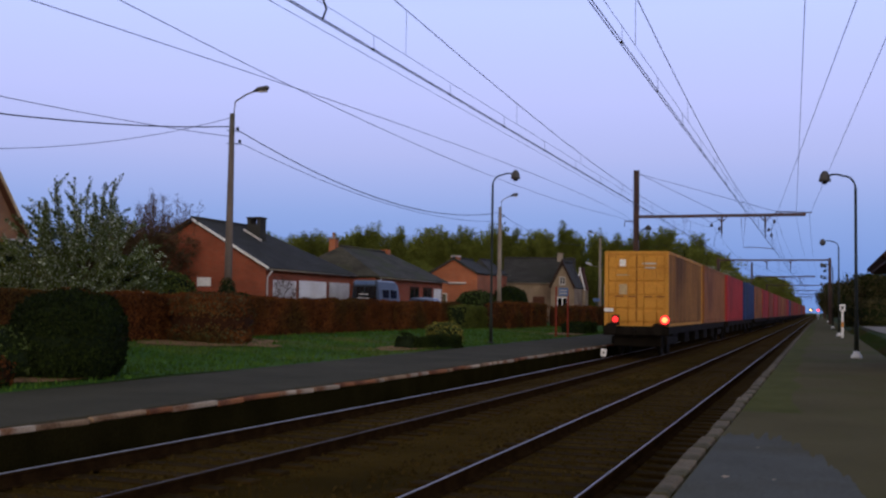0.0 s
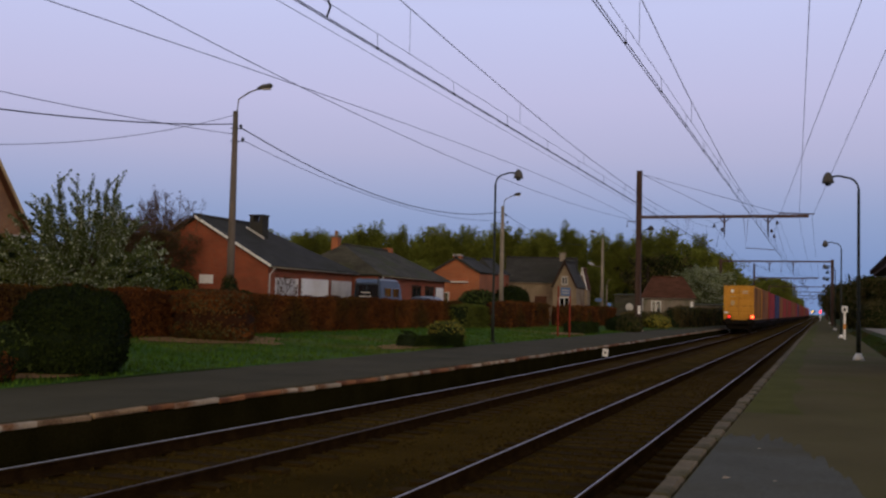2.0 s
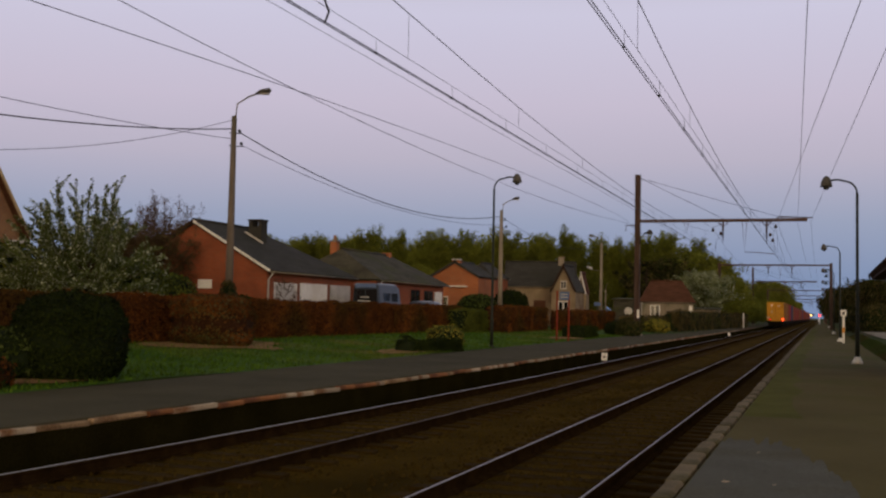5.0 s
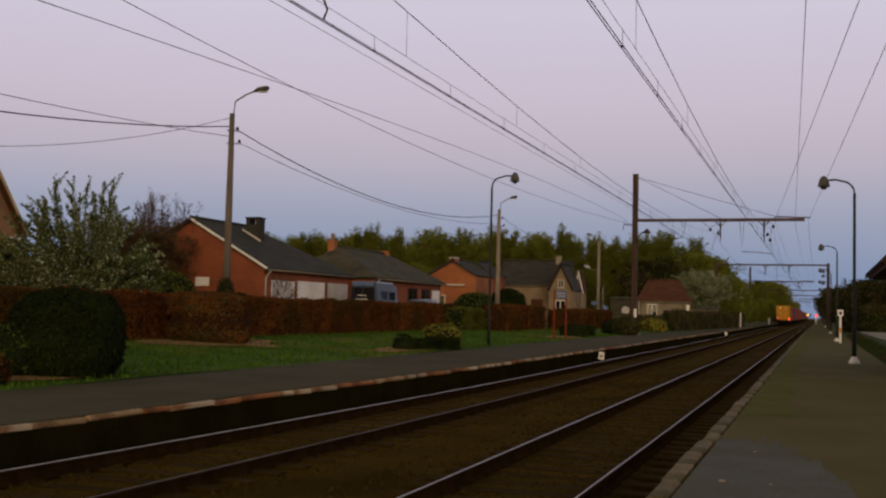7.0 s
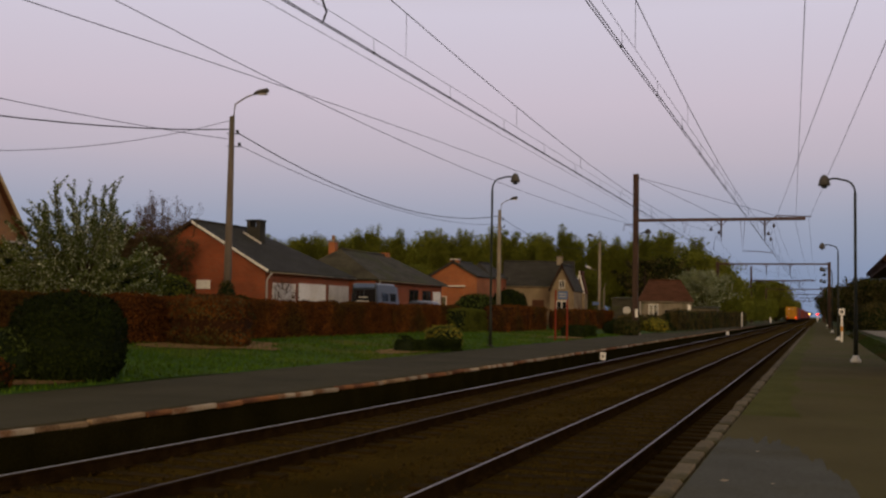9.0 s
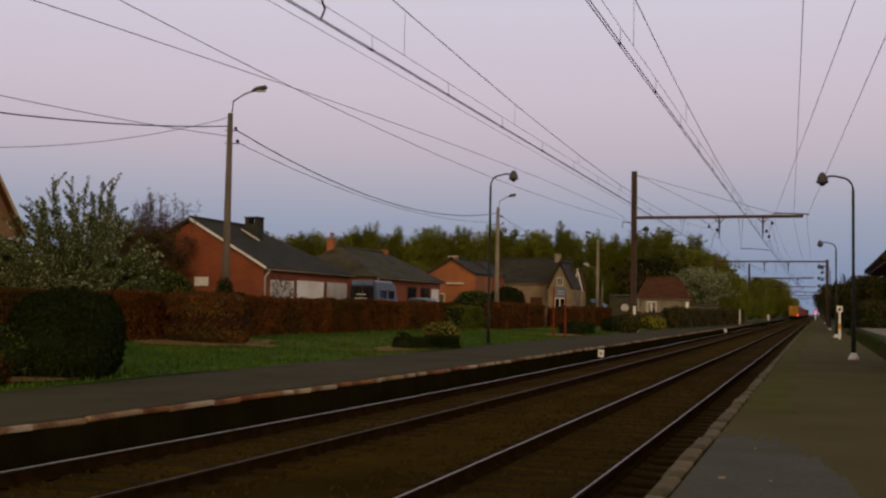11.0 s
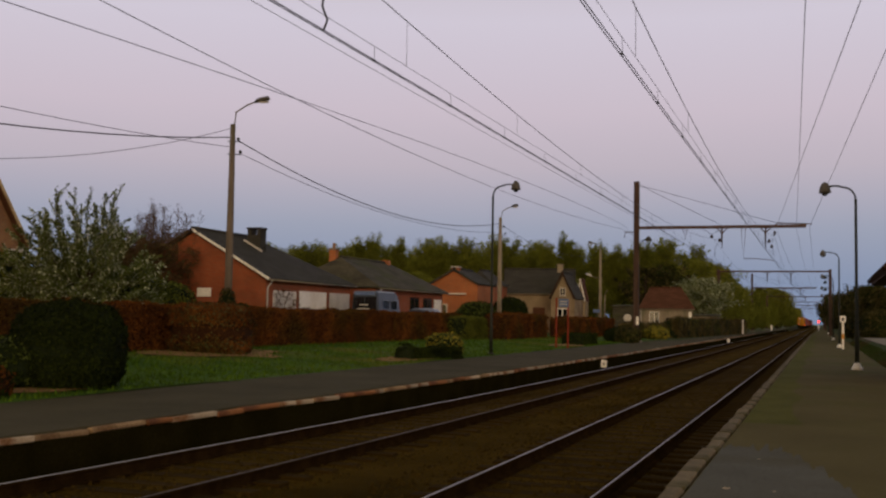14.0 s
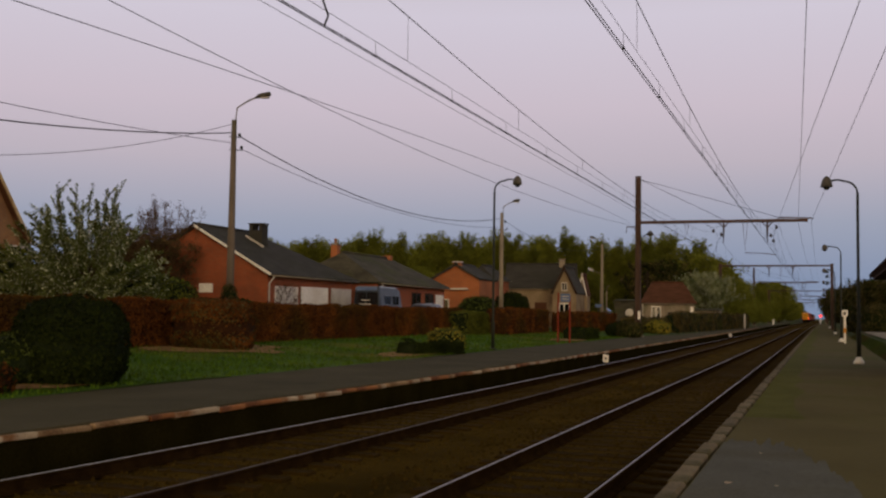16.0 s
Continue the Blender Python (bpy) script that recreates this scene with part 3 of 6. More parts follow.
for (a, b) in (([(16, 7.27), (20.3, 7.20), (26.2, 7.05), (34.6, 6.86), (42, 6.88), (55, 7.2), (67.6, 7.67), (72, 7.80)], 0.0), ([(14, 6.69), (20.3, 6.96), (26.2, 7.16), (35.8, 7.52), (42.3, 7.76), (60.3, 7.96), (72, 8.03)], 0.05)):
    cf = np.polyfit([p[0] for p in a], [p[1] for p in a], 3)
    wire("return_wire", [(-12.15 - b, y, float(np.polyval(cf, y))) for y in range(4, 73, 3)] + [(-12.3, y, 7.9 - 0.9 * (1 - ((y - 103.5) / 31.5) ** 2)) for y in range(76, 136, 4)],
         0.009, "return wire slung along the masts", "feeder wires")


def h_beam(bm, x, y, z0, z1, w, t=0.03):
    box(bm, x - w / 2, x - w / 2 + t, y - w / 2, y + w / 2, z0, z1)
    box(bm, x + w / 2 - t, x + w / 2, y - w / 2, y + w / 2, z0, z1)
    box(bm, x - w / 2 + t, x + w / 2 - t, y - t / 2, y + t / 2, z0, z1)


def insulator(parent, x, y, z0, z1):
    bm = bmesh.new()
    prof, z = [(0.02, z1)], z1
    while z > z1 - 0.45:
        prof += [(0.03, z), (0.085, z - 0.03), (0.03, z - 0.055)]
        z -= 0.075
    prof += [(0.025, z), (0.025, z0)]
    lathe(bm, prof, 8, x, y)
    part("insulator", bm, M["insulator"], parent, "brown ribbed insulator")


def swan_lamp_parts(parent, side, h, reach=0.85, r=0.05):
    """Column with a swan neck and a bell-shaped shade; side: way of the neck in x."""
    bm = bmesh.new()
    lathe(bm, [(0.072, 0.0), (0.068, 1.1), (0.05, 1.2), (r * 0.86, h - 0.7)], 10)
    part("column", bm, M["darkmetal"], parent)
    bm = bmesh.new()
    pts = [(0, 0, h - 0.72)] + [(side * 0.38 * (1 - math.cos(a)), 0, h - 0.72 + 0.42 * math.sin(a)) for a in [radians(15 * i) for i in range(1, 7)]]
    pts += [(side * (0.38 + (reach - 0.38) * u), 0, h - 0.30 + 0.06 * math.sin(u * 3)) for u in (0.35, 0.7, 1.0)]
    tube(bm, pts, 0.032, 7)
    part("swan_neck", bm, M["darkmetal"], parent)
    bm = bmesh.new()
    cx = side * (reach + 0.08)
    lathe(bm, [(0.04, h - 0.12), (0.10, h - 0.17), (0.15, h - 0.27), (0.18, h - 0.40), (0.19, h - 0.47), (0.15, h - 0.47)], 14, cx, 0)
    sh = part("shade", bm, M["lampshade"], parent, "bell-shaped grey enamel shade")
    bm = bmesh.new()
    lathe(bm, [(0.10, h - 0.47), (0.10, h - 0.52), (0.05, h - 0.56)], 10, cx, 0)
    part("bulb_glass", bm, M["glass"], sh)


def portal(y, x_left, x_right, zb, left_mast, right_mast, top=None, lamp=False, horns=False):
    m = empty("catenary_mast", 0, y, 0)
    for x, on, base in ((x_left, left_mast, 0.40), (x_right, right_mast, PLAT - 0.012)):
        if on:
            bm = bmesh.new()
            h_beam(bm, x, 0, base, top if top and x == x_left else zb + 0.25, 0.34)
            part("mast", bm, M["steel"], m)
            bm = bmesh.new()
            box(bm, x - 0.35, x + 0.35, -0.35, 0.35, base - 0.4, base + 0.06, 0.03)
            part("footing", bm, M["concrete"], m, "square concrete footing")
    x0, x1 = x_left - 0.15, (x_right + (0.15 if right_mast else 0))
    bm = bmesh.new()
    box(bm, x0, x1, -0.16, -0.12, zb - 0.09, zb + 0.09)
    box(bm, x0, x1, 0.12, 0.16, zb - 0.09, zb + 0.09)
    n = int((x1 - x0) / 0.9)
    for i in range(n):
        xa = x0 + 0.3 + i * 0.9
        box(bm, xa - 0.03, xa + 0.03, -0.12, 0.12, zb - 0.05, zb + 0.05)
    part("beam", bm, M["steel"], m, "slender double steel beam")
    for x in (CL + 0.55, CR - 0.44):
        bm = bmesh.new()
        tube(bm, [(x, 0, zb - 0.09), (x, 0, 7.25)], 0.06, 6)
        part("hanger", bm, M["steel"], m)
        for dx in (-0.34, 0.34):
            bm = bmesh.new()
            tube(bm, [(x + dx, 0, zb - 0.08), (x, 0, zb - 0.42)], 0.035, 5)
            part("brace", bm, M["steel"], m)
        insulator(m, x, 0, 6.6, 7.3)
    for x, low in ((CL - 1.82, 7.1), (CR - 1.82, 5.9)):
        bm = bmesh.new()
        tube(bm, [(x - 0.14, 0, zb - 0.08), (x, 0, low), (x + 0.14, 0, zb - 0.08)], 0.022, 5)
        part("bracket", bm, M["steel"], m)
    bm = bmesh.new()
    tube(bm, [(CR - 1.82, 0, 5.93), (CR - 0.9, 0, 5.90), (CR + 0.1, 0, 5.80)], 0.024, 5)
    part("registration_arm", bm, M["steel"], m)
    if top:
        for xe in (CR + 0.7, CL + 0.6):
            bm = bmesh.new()
            tube(bm, [(x_left + 0.15, 0, top - 0.25), (xe, 0, zb + 0.08)], 0.014, 5)
            part("stay", bm, M["wire"], m)
        bm = bmesh.new()
        tube(bm, [(-2.7, 0, zb + 0.09), (-2.6, 0, zb + 0.22), (-2.3, 0, zb + 0.2), (-0.5, 0, zb + 0.12)], 0.04, 5)
        part("beam_tip", bm, M["steel"], m)
        for pts in (((CL - 0.75, 0, zb - 0.05), (CL - 0.25, 0.05, zb - 0.42), (CL - 0.05, 0.05, zb - 0.45), (CL + 0.5, 0, zb - 0.2)),
                    ((CR - 0.40, 0, zb - 0.1), (CR + 0.13, 0.05, zb - 0.3), (CR - 0.06, 0.05, zb - 1.1), (CR + 0.1, 0, 6.0)),
                    ((CL + 0.55, 0, 7.1), (CL + 0.22, 0.05, 6.85), (CL + 0.1, 0.05, 6.45), (CL + 0.05, 0, 6.0))):
            bm = bmesh.new()
            tube(bm, pts, 0.012, 5)
            part("jumper", bm, M["wire"], m)
        for xi, zi in ((CL - 0.1, zb - 0.62), (CL + 0.4, zb - 0.85), (CR + 0.13, zb - 0.42), (CR - 0.22, zb - 0.95), (CR - 0.06, zb - 1.3)):
            bm = bmesh.new()
            lathe(bm, [(0.03, zi - 0.12), (0.09, zi - 0.08), (0.1, zi), (0.06, zi + 0.08), (0.02, zi + 0.14)], 8, xi, 0.03)
            part("strain_insulator", bm, M["insulator"], m)
        bm = bmesh.new()
        tube(bm, [(x_left - 0.15, 0, zb - 0.28), (x_left - 0.78, 0, zb - 0.28), (x_left - 0.8, 0, zb - 0.66)], 0.035, 5)
        part("side_arm", bm, M["steel"], m)
        # enamel identification plate on the mast
        bm = bmesh.new()
        box(bm, x_left + 0.02, x_left + 0.2, -0.2, -0.185, 1.5, 2.05, 0.005)
        part("plate", bm, M["white"], m, "small white identification plate")
    if lamp:
        bm = bmesh.new()
        tube(bm, [(x_left + 0.17, -0.1, 6.45), (x_left + 0.25, -0.12, 6.85), (x_left + 0.42, -0.12, 7.12), (x_left + 0.62, -0.12, 7.24), (x_left + 0.75, -0.12, 7.27)], 0.034, 6)
        arm = part("lamp_arm", bm, M["darkmetal"], m)
        bm = bmesh.new()
        lathe(bm, [(0.06, 7.42), (0.13, 7.36), (0.26, 7.14), (0.2, 7.12)], 12, x_left + 0.82, -0.12)
        part("lamp_shade", bm, M["lampshade"], arm)
    if horns:
        for z in (7.3, 6.75, 5.9):
            bm = bmesh.new()
            tube(bm, [(x_right, 0, z + 0.1), (x_right - 0.45, -0.1, z + 0.12)], 0.025, 5)
            lathe(bm, [(0.24, z - 0.18), (0.2, z - 0.05), (0.08, z + 0.1), (0.05, z + 0.2)], 10, x_right - 0.55, -0.1)
            part("loudspeaker", bm, M["darkmetal"], m, "dark horn loudspeaker")
    return tagged(m, "weathered steel overhead line mast with a long beam", "catenary mast", group="overhead line masts")


portal(72, -11.66, -0.85, 8.0, True, False, top=11.15, lamp=True)
portal(135, -11.8, 1.08, 8.0, True, True, horns=True)
portal(198, -11.5, -0.85, 8.0, True, False, top=10.5)
for yy in SPAN[4:]:
    portal(yy, -11.8, 1.08, 8.0, True, True)


# ---- platform furniture ----
def lamp_post(x, y, side, h, base_white):
    m = empty("platform_lamp", x, y, PLAT - 0.012)
    bm = bmesh.new()
    if base_white:
        lathe(bm, [(0.17, 0.0), (0.16, 0.07), (0.12, 0.13), (0.09, 0.20), (0.075, 0.22)], 8)
        part("base", bm, M["white"], m, "whitewashed concrete base")
    else:
        lathe(bm, [(0.16, 0.0), (0.15, 0.06), (0.09, 0.10)], 10)
        part("base", bm, M["darkmetal"], m)
    swan_lamp_parts(m, side, h)
    return tagged(m, "dark swan-necked platform lamp, unlit" + (", on a white base" if base_white else ""), "street lamp", group="platform lamps")


for ly in (36.6, 70.4, 104.2, 138, 172):
    lamp_post(1.08, ly, -1, 6.14, True)
lamp_post(-12.16, 40.2, 1, 6.95, False)


def striped_post():
    m = empty("marker_post", 1.2, 65.9, PLAT - 0.012)
    bm = bmesh.new()
    box(bm, -0.06, 0.06, -0.06, 0.06, 0, 1.6, 0.01)
    part("post", bm, M["white"], m)
    bm = bmesh.new()
    box(bm, -0.065, 0.065, -0.065, 0.065, 0.6, 0.9, 0.01)
    part("band", bm, M["orange"], m, "faded orange band")
    bm = bmesh.new()
    box(bm, -0.16, 0.16, -0.03, 0.03, 1.55, 1.92, 0.03)
    s = part("sign_plate", bm, M["white"], m)
    bm = bmesh.new()
    box(bm, -0.07, 0.07, -0.036, -0.03, 1.64, 1.82)
    part("sign_symbol", bm, M["lampshade"], s, "dark square mark")
    tagged(m, "white and orange banded post with a small square sign", "marker post")


striped_post()


def station_sign():
    m = empty("station_sign", -12.3, 53.0, 0.31)
    for x in (-0.30, 0.30):
        bm = bmesh.new()
        box(bm, x - 0.04, x + 0.04, -0.04, 0.04, -0.2, 2.55 - 0.15 * (x > 0), 0.008)
        part("post", bm, M["signred"], m)
    bm = bmesh.new()
    box(bm, -0.16, 0.33, -0.10, -0.055, 2.08, 2.5, 0.01)
    p = part("panel", bm, M["signblue"], m, "faded blue sign panel")
    for z in (2.36, 2.22):
        bm = bmesh.new()
        box(bm, -0.09, 0.26, -0.104, -0.1, z - 0.02, z + 0.02)
        part("writing_bar", bm, M["white_dim"], p)
    tagged(m, "blue station sign on two red posts", "sign")


station_sign()


def rail_marker(x, y, w, h, mark):
    m = empty("trackside_marker", x, y, -0.19)
    bm = bmesh.new()
    box(bm, -0.03, 0.03, -0.03, 0.03, -0.1, 0.3, 0.005)
    part("stake", bm, M["steel"], m)
    bm = bmesh.new()
    box(bm, -w / 2, w / 2, -0.055, -0.032, 0.2, 0.2 + h, 0.01)
    p = part("plate", bm, M["white"], m)
    if mark:
        bm = bmesh.new()
        box(bm, -w * 0.15, w * 0.18, -0.060, -0.055, 0.2 + h * 0.3, 0.2 + h * 0.65)
        part("mark", bm, M["lampshade"], p, "grey worn mark")
    m.matrix_world = pose(x, y, -0.19, 0, 5 if mark else -3, 0)
    tagged(m, "small white plate on a stake beside the rail", "marker", group="trackside markers")


rail_marker(-7.62, 39.6, 0.21, 0.28, True)
rail_marker(-7.65, 97.5, 0.22, 0.28, False)


def white_stake(x, y, z, h, w=0.12):
    bm = bmesh.new()
    box(bm, -w / 2, w / 2, -w / 2, w / 2, -0.15, h, 0.015)
    ob = part("white_stake", bm, M["white"])
    ob.matrix_world = pose(x, y, z)
    tagged(ob, "short white painted concrete stake", "stake", group="white stakes")


for sx, sy, sh, sw in ((-12.5, 140, 0.75, 0.12), (-9.3, 140.6, 1.85, 0.15), (-9.5, 229, 1.1, 0.35), (-12.6, 90, 0.4, 0.12)):
    white_stake(sx, sy, 0.3, sh, sw)


def reflector_post():
    m = empty("reflector_post", -12.6, 190, 0.3)
    bm = bmesh.new()
    box(bm, -0.06, 0.06, -0.06, 0.06, -0.2, 1.5, 0.01)
    part("post", bm, M["concrete"], m)
    # orange paint stands in for the light of a small far lamp
    bm = bmesh.new()
    lathe(bm, [(0.16, 1.32), (0.2, 1.42), (0.2, 1.55), (0.1, 1.66)], 12)
    part("painted_lamp", bm, M["orange"], m, "orange knob painted in place of a small lamp's light")
    tagged(m, "short post with an orange stand-in for a small lamp", "marker post")


reflector_post()


def far_signals():
    """A flashing red lamp on a turning drum by the level crossing, and a searchlight signal between the tracks."""
    m = empty("crossing_beacon", -0.45, 250, 0.0)
    bm = bmesh.new()
    tube(bm, [(0, 0, -0.3), (0, 0, 2.0)], 0.06, 8)
    part("post", bm, M["white"], m)
    bm = bmesh.new()
    box(bm, -0.2, 0.2, -0.12, 0.12, 0.9, 1.4, 0.03)
    part("cabinet", bm, M["white"], m, "small white cabinet")
    drum = new("drum")
    drum.parent = m
    drum.location = (0, 0, 2.25)
    bm = bmesh.new()
    lathe(bm, [(0.24, -0.24), (0.26, -0.2), (0.26, 0.2), (0.2, 0.26)], 14)
    part("drum_shell", bm, M["black"], drum)
    bm = bmesh.new()
    tube(bm, [(0, -0.2, 0), (0, -0.29, 0)], [0.2, 0.17], 14)
    part("red_lens", bm, M["redsig"], drum, "glowing red lens")
    tagged(m, "white post with a turning red warning lamp", "warning light")
    s = empty("searchlight_signal", -4.77, 560, -0.25)
    bm = bmesh.new()
    tube(bm, [(0, 0, 0), (0, 0, 3.0)], 0.08, 8)
    part("post", bm, M["steel"], s)
    bm = bmesh.new()
    lathe(bm, [(0.62, 0.0), (0.62, 0.06)], 18)
    bmesh.ops.rotate(bm, verts=bm.verts, cent=(0, 0, 0), matrix=Matrix.Rotation(radians(90), 3, "X"))
    bmesh.ops.translate(bm, verts=bm.verts, vec=(0, 0, 3.25))
    part("backboard", bm, M["black"], s)
    bm = bmesh.new()
    tube(bm, [(0, -0.08, 3.25), (0, -0.2, 3.25)], [0.32, 0.28], 16)
    part("amber_lens", bm, M["amber"], s, "glowing amber lens")
    # added plate that slides over the lens, in place of switching the lamp off
    vane = new("vane")
    vane.parent = s
    vane.location = (0, -0.3, 3.25)
    bm = bmesh.new()
    box(bm, -0.45, 0.45, -0.02, 0.02, -0.95, -0.05, 0.02)
    bmesh.ops.translate(bm, verts=bm.verts, vec=(0, 0, 0.5))
    bmesh.ops.translate(bm, verts=bm.verts, vec=(1.0, 0, 0))
    part("blanking_plate", bm, M["black"], vane, "added black plate that hides the lens")
    tagged(s, "searchlight signal with an amber lens and an added blanking plate", "railway signal")
    return drum, vane


beacon_drum, signal_vane = far_signals()


# ---- street poles and their wires ----
def street_pole(x, y, z0, top, mat_name, lamp_dx, lamp_dz, r=(0.17, 0.10)):
    m = empty("utility_pole", x, y, z0)
    h = top - z0
    bm = bmesh.new()
    lathe(bm, [(r[0], -0.2), (r[0] * 0.9, h * 0.4), (r[1], h)], 8)
    part("pole", bm, M[mat_name], m)
    bm = bmesh.new()
    pts = [(0.05, 0, h - 0.15), (0.12, 0, h + lamp_dz * 0.55), (lamp_dx * 0.4, 0, h + lamp_dz * 0.85), (lamp_dx * 0.7, 0, h + lamp_dz)]
    tube(bm, pts, 0.03, 6)
    part("lamp_arm", bm, M["concrete"], m)
    bm = bmesh.new()
    tube(bm, [(lamp_dx * 0.62, 0, h + lamp_dz - 0.02), (lamp_dx * 0.75, 0, h + lamp_dz + 0.04), (lamp_dx, 0, h + lamp_dz + 0.08), (lamp_dx * 1.04, 0, h + lamp_dz + 0.06)], [0.05, 0.10, 0.10, 0.05], 8)
    hd = part("lamp_head", bm, M["lampshade"], m, "grey cobra-head street lantern")
    bm = bmesh.new()
    box(bm, lamp_dx * 0.76, lamp_dx, -0.07, 0.07, h + lamp_dz - 0.075, h + lamp_dz - 0.03, 0.01)
    part("lens", bm, M["white_dim"], hd)
    for dz, dx in ((0.65, 0.3), (1.15, 0.4)):
        bm = bmesh.new()
        tube(bm, [(-0.2, 0, h - dz), (dx, 0, h - dz - 0.05)], 0.02, 5)
        lathe(bm, [(0.05, h - dz), (0.07, h - dz + 0.06), (0.03, h - dz + 0.12)], 8, dx - 0.05, 0)
        part("wire_bracket", bm, M["darkmetal"], m)
    return tagged(m, "concrete utility pole with a street lantern, unlit", "utility pole", group="street poles")


street_pole(-21.45, 36.0, 0.7, 9.1, "pole_dark", 1.5, 0.85, (0.165, 0.10))
street_pole(-20.62, 70.0, 0.7, 8.65, "concrete", 1.2, 0.75, (0.17, 0.11))
street_pole(-19.58, 100.0, 0.7, 8.45, "concrete", -1.15, 0.6, (0.16, 0.10))


def far_street_bits():
    """Small things along the street: a second lantern, a thin post, a round mirror and a blue sign."""
    m = empty("street_lantern", -19.58, 100.0, 0.7)
    bm = bmesh.new()
    tube(bm, [(-0.12, 0, 5.05), (-0.7, 0, 5.15), (-0.95, 0, 5.28)], 0.03, 6)
    part("arm", bm, M["concrete"], m)
    bm = bmesh.new()
    tube(bm, [(-0.8, 0, 5.2), (-1.0, 0, 5.33), (-1.35, 0, 5.42)], [0.05, 0.11, 0.06], 8)
    part("lamp_head", bm, M["white_dim"], m)
    tagged(m, "pale street lantern on an arm, unlit", "street lamp")
    m = empty("thin_post", -19.9, 104.0, 0.7)
    bm = bmesh.new()
    lathe(bm, [(0.07, -0.2), (0.06, 2.0), (0.05, 3.5)], 8)
    part("post", bm, M["concrete"], m)
    bm = bmesh.new()
    tube(bm, [(0, 0, 3.48), (0.06, 0, 3.8), (0.25, 0, 4.0)], 0.03, 6)
    part("arm", bm, M["concrete"], m)
    tagged(m, "thin pale post beside the street", "post")
    m = empty("street_sign", -19.3, 97.0, 0.7)
    bm = bmesh.new()
    tube(bm, [(0, 0, -0.2), (0, 0, 2.1)], 0.03, 6)
    part("post", bm, M["lampshade"], m)
    bm = bmesh.new()
    box(bm, -0.3, 0.3, -0.05, -0.03, 1.75, 2.05, 0.01)
    part("sign_plate", bm, M["signblue"], m, "small blue plate")
    tagged(m, "small blue street sign on a post", "sign")
    m = empty("traffic_mirror", -16.3, 96.0, 0.55)
    bm = bmesh.new()
    tube(bm, [(0, 0, -0.2), (0, 0, 1.3)], 0.035, 6)
    part("post", bm, M["lampshade"], m)
    bm = bmesh.new()
    tube(bm, [(0, -0.04, 1.45), (0, -0.08, 1.45)], [0.36, 0.33], 16)
    part("disc", bm, M["white_dim"], m, "pale round disc")
    tagged(m, "pale round disc on a short post", "sign")


far_street_bits()


def span_wire(a, b, droop, r, label="black overhead telephone cable between poles"):
    a, b = Vector(a), Vector(b)
    pts = []
    for i in range(17):
        u = i / 16
        p = a.lerp(b, u)
        p.z -= droop * 4 * u * (1 - u)
        pts.append(p)
    wire("street_cable", pts, r, label, "street cables", 5)


span_wire((-21.2, 36, 8.45), (-20.7, 70, 8.25), 1.25, 0.022)
span_wire((-21.1, 36, 7.95), (-20.7, 70, 7.65), 0.85, 0.012)
span_wire((-20.6, 70, 8.2), (-20.0, 100, 8.0), 0.9, 0.014)
span_wire((-21.5, 36, 8.6), (-21.7, 6, 6.53), 0.83, 0.022)
span_wire((-21.5, 36, 8.21), (-21.7, 6, 7.4), 0.45, 0.012)
span_wire((-21.5, 36, 8.95), (-26.2, 28.5, 6.82), 0.3, 0.011)

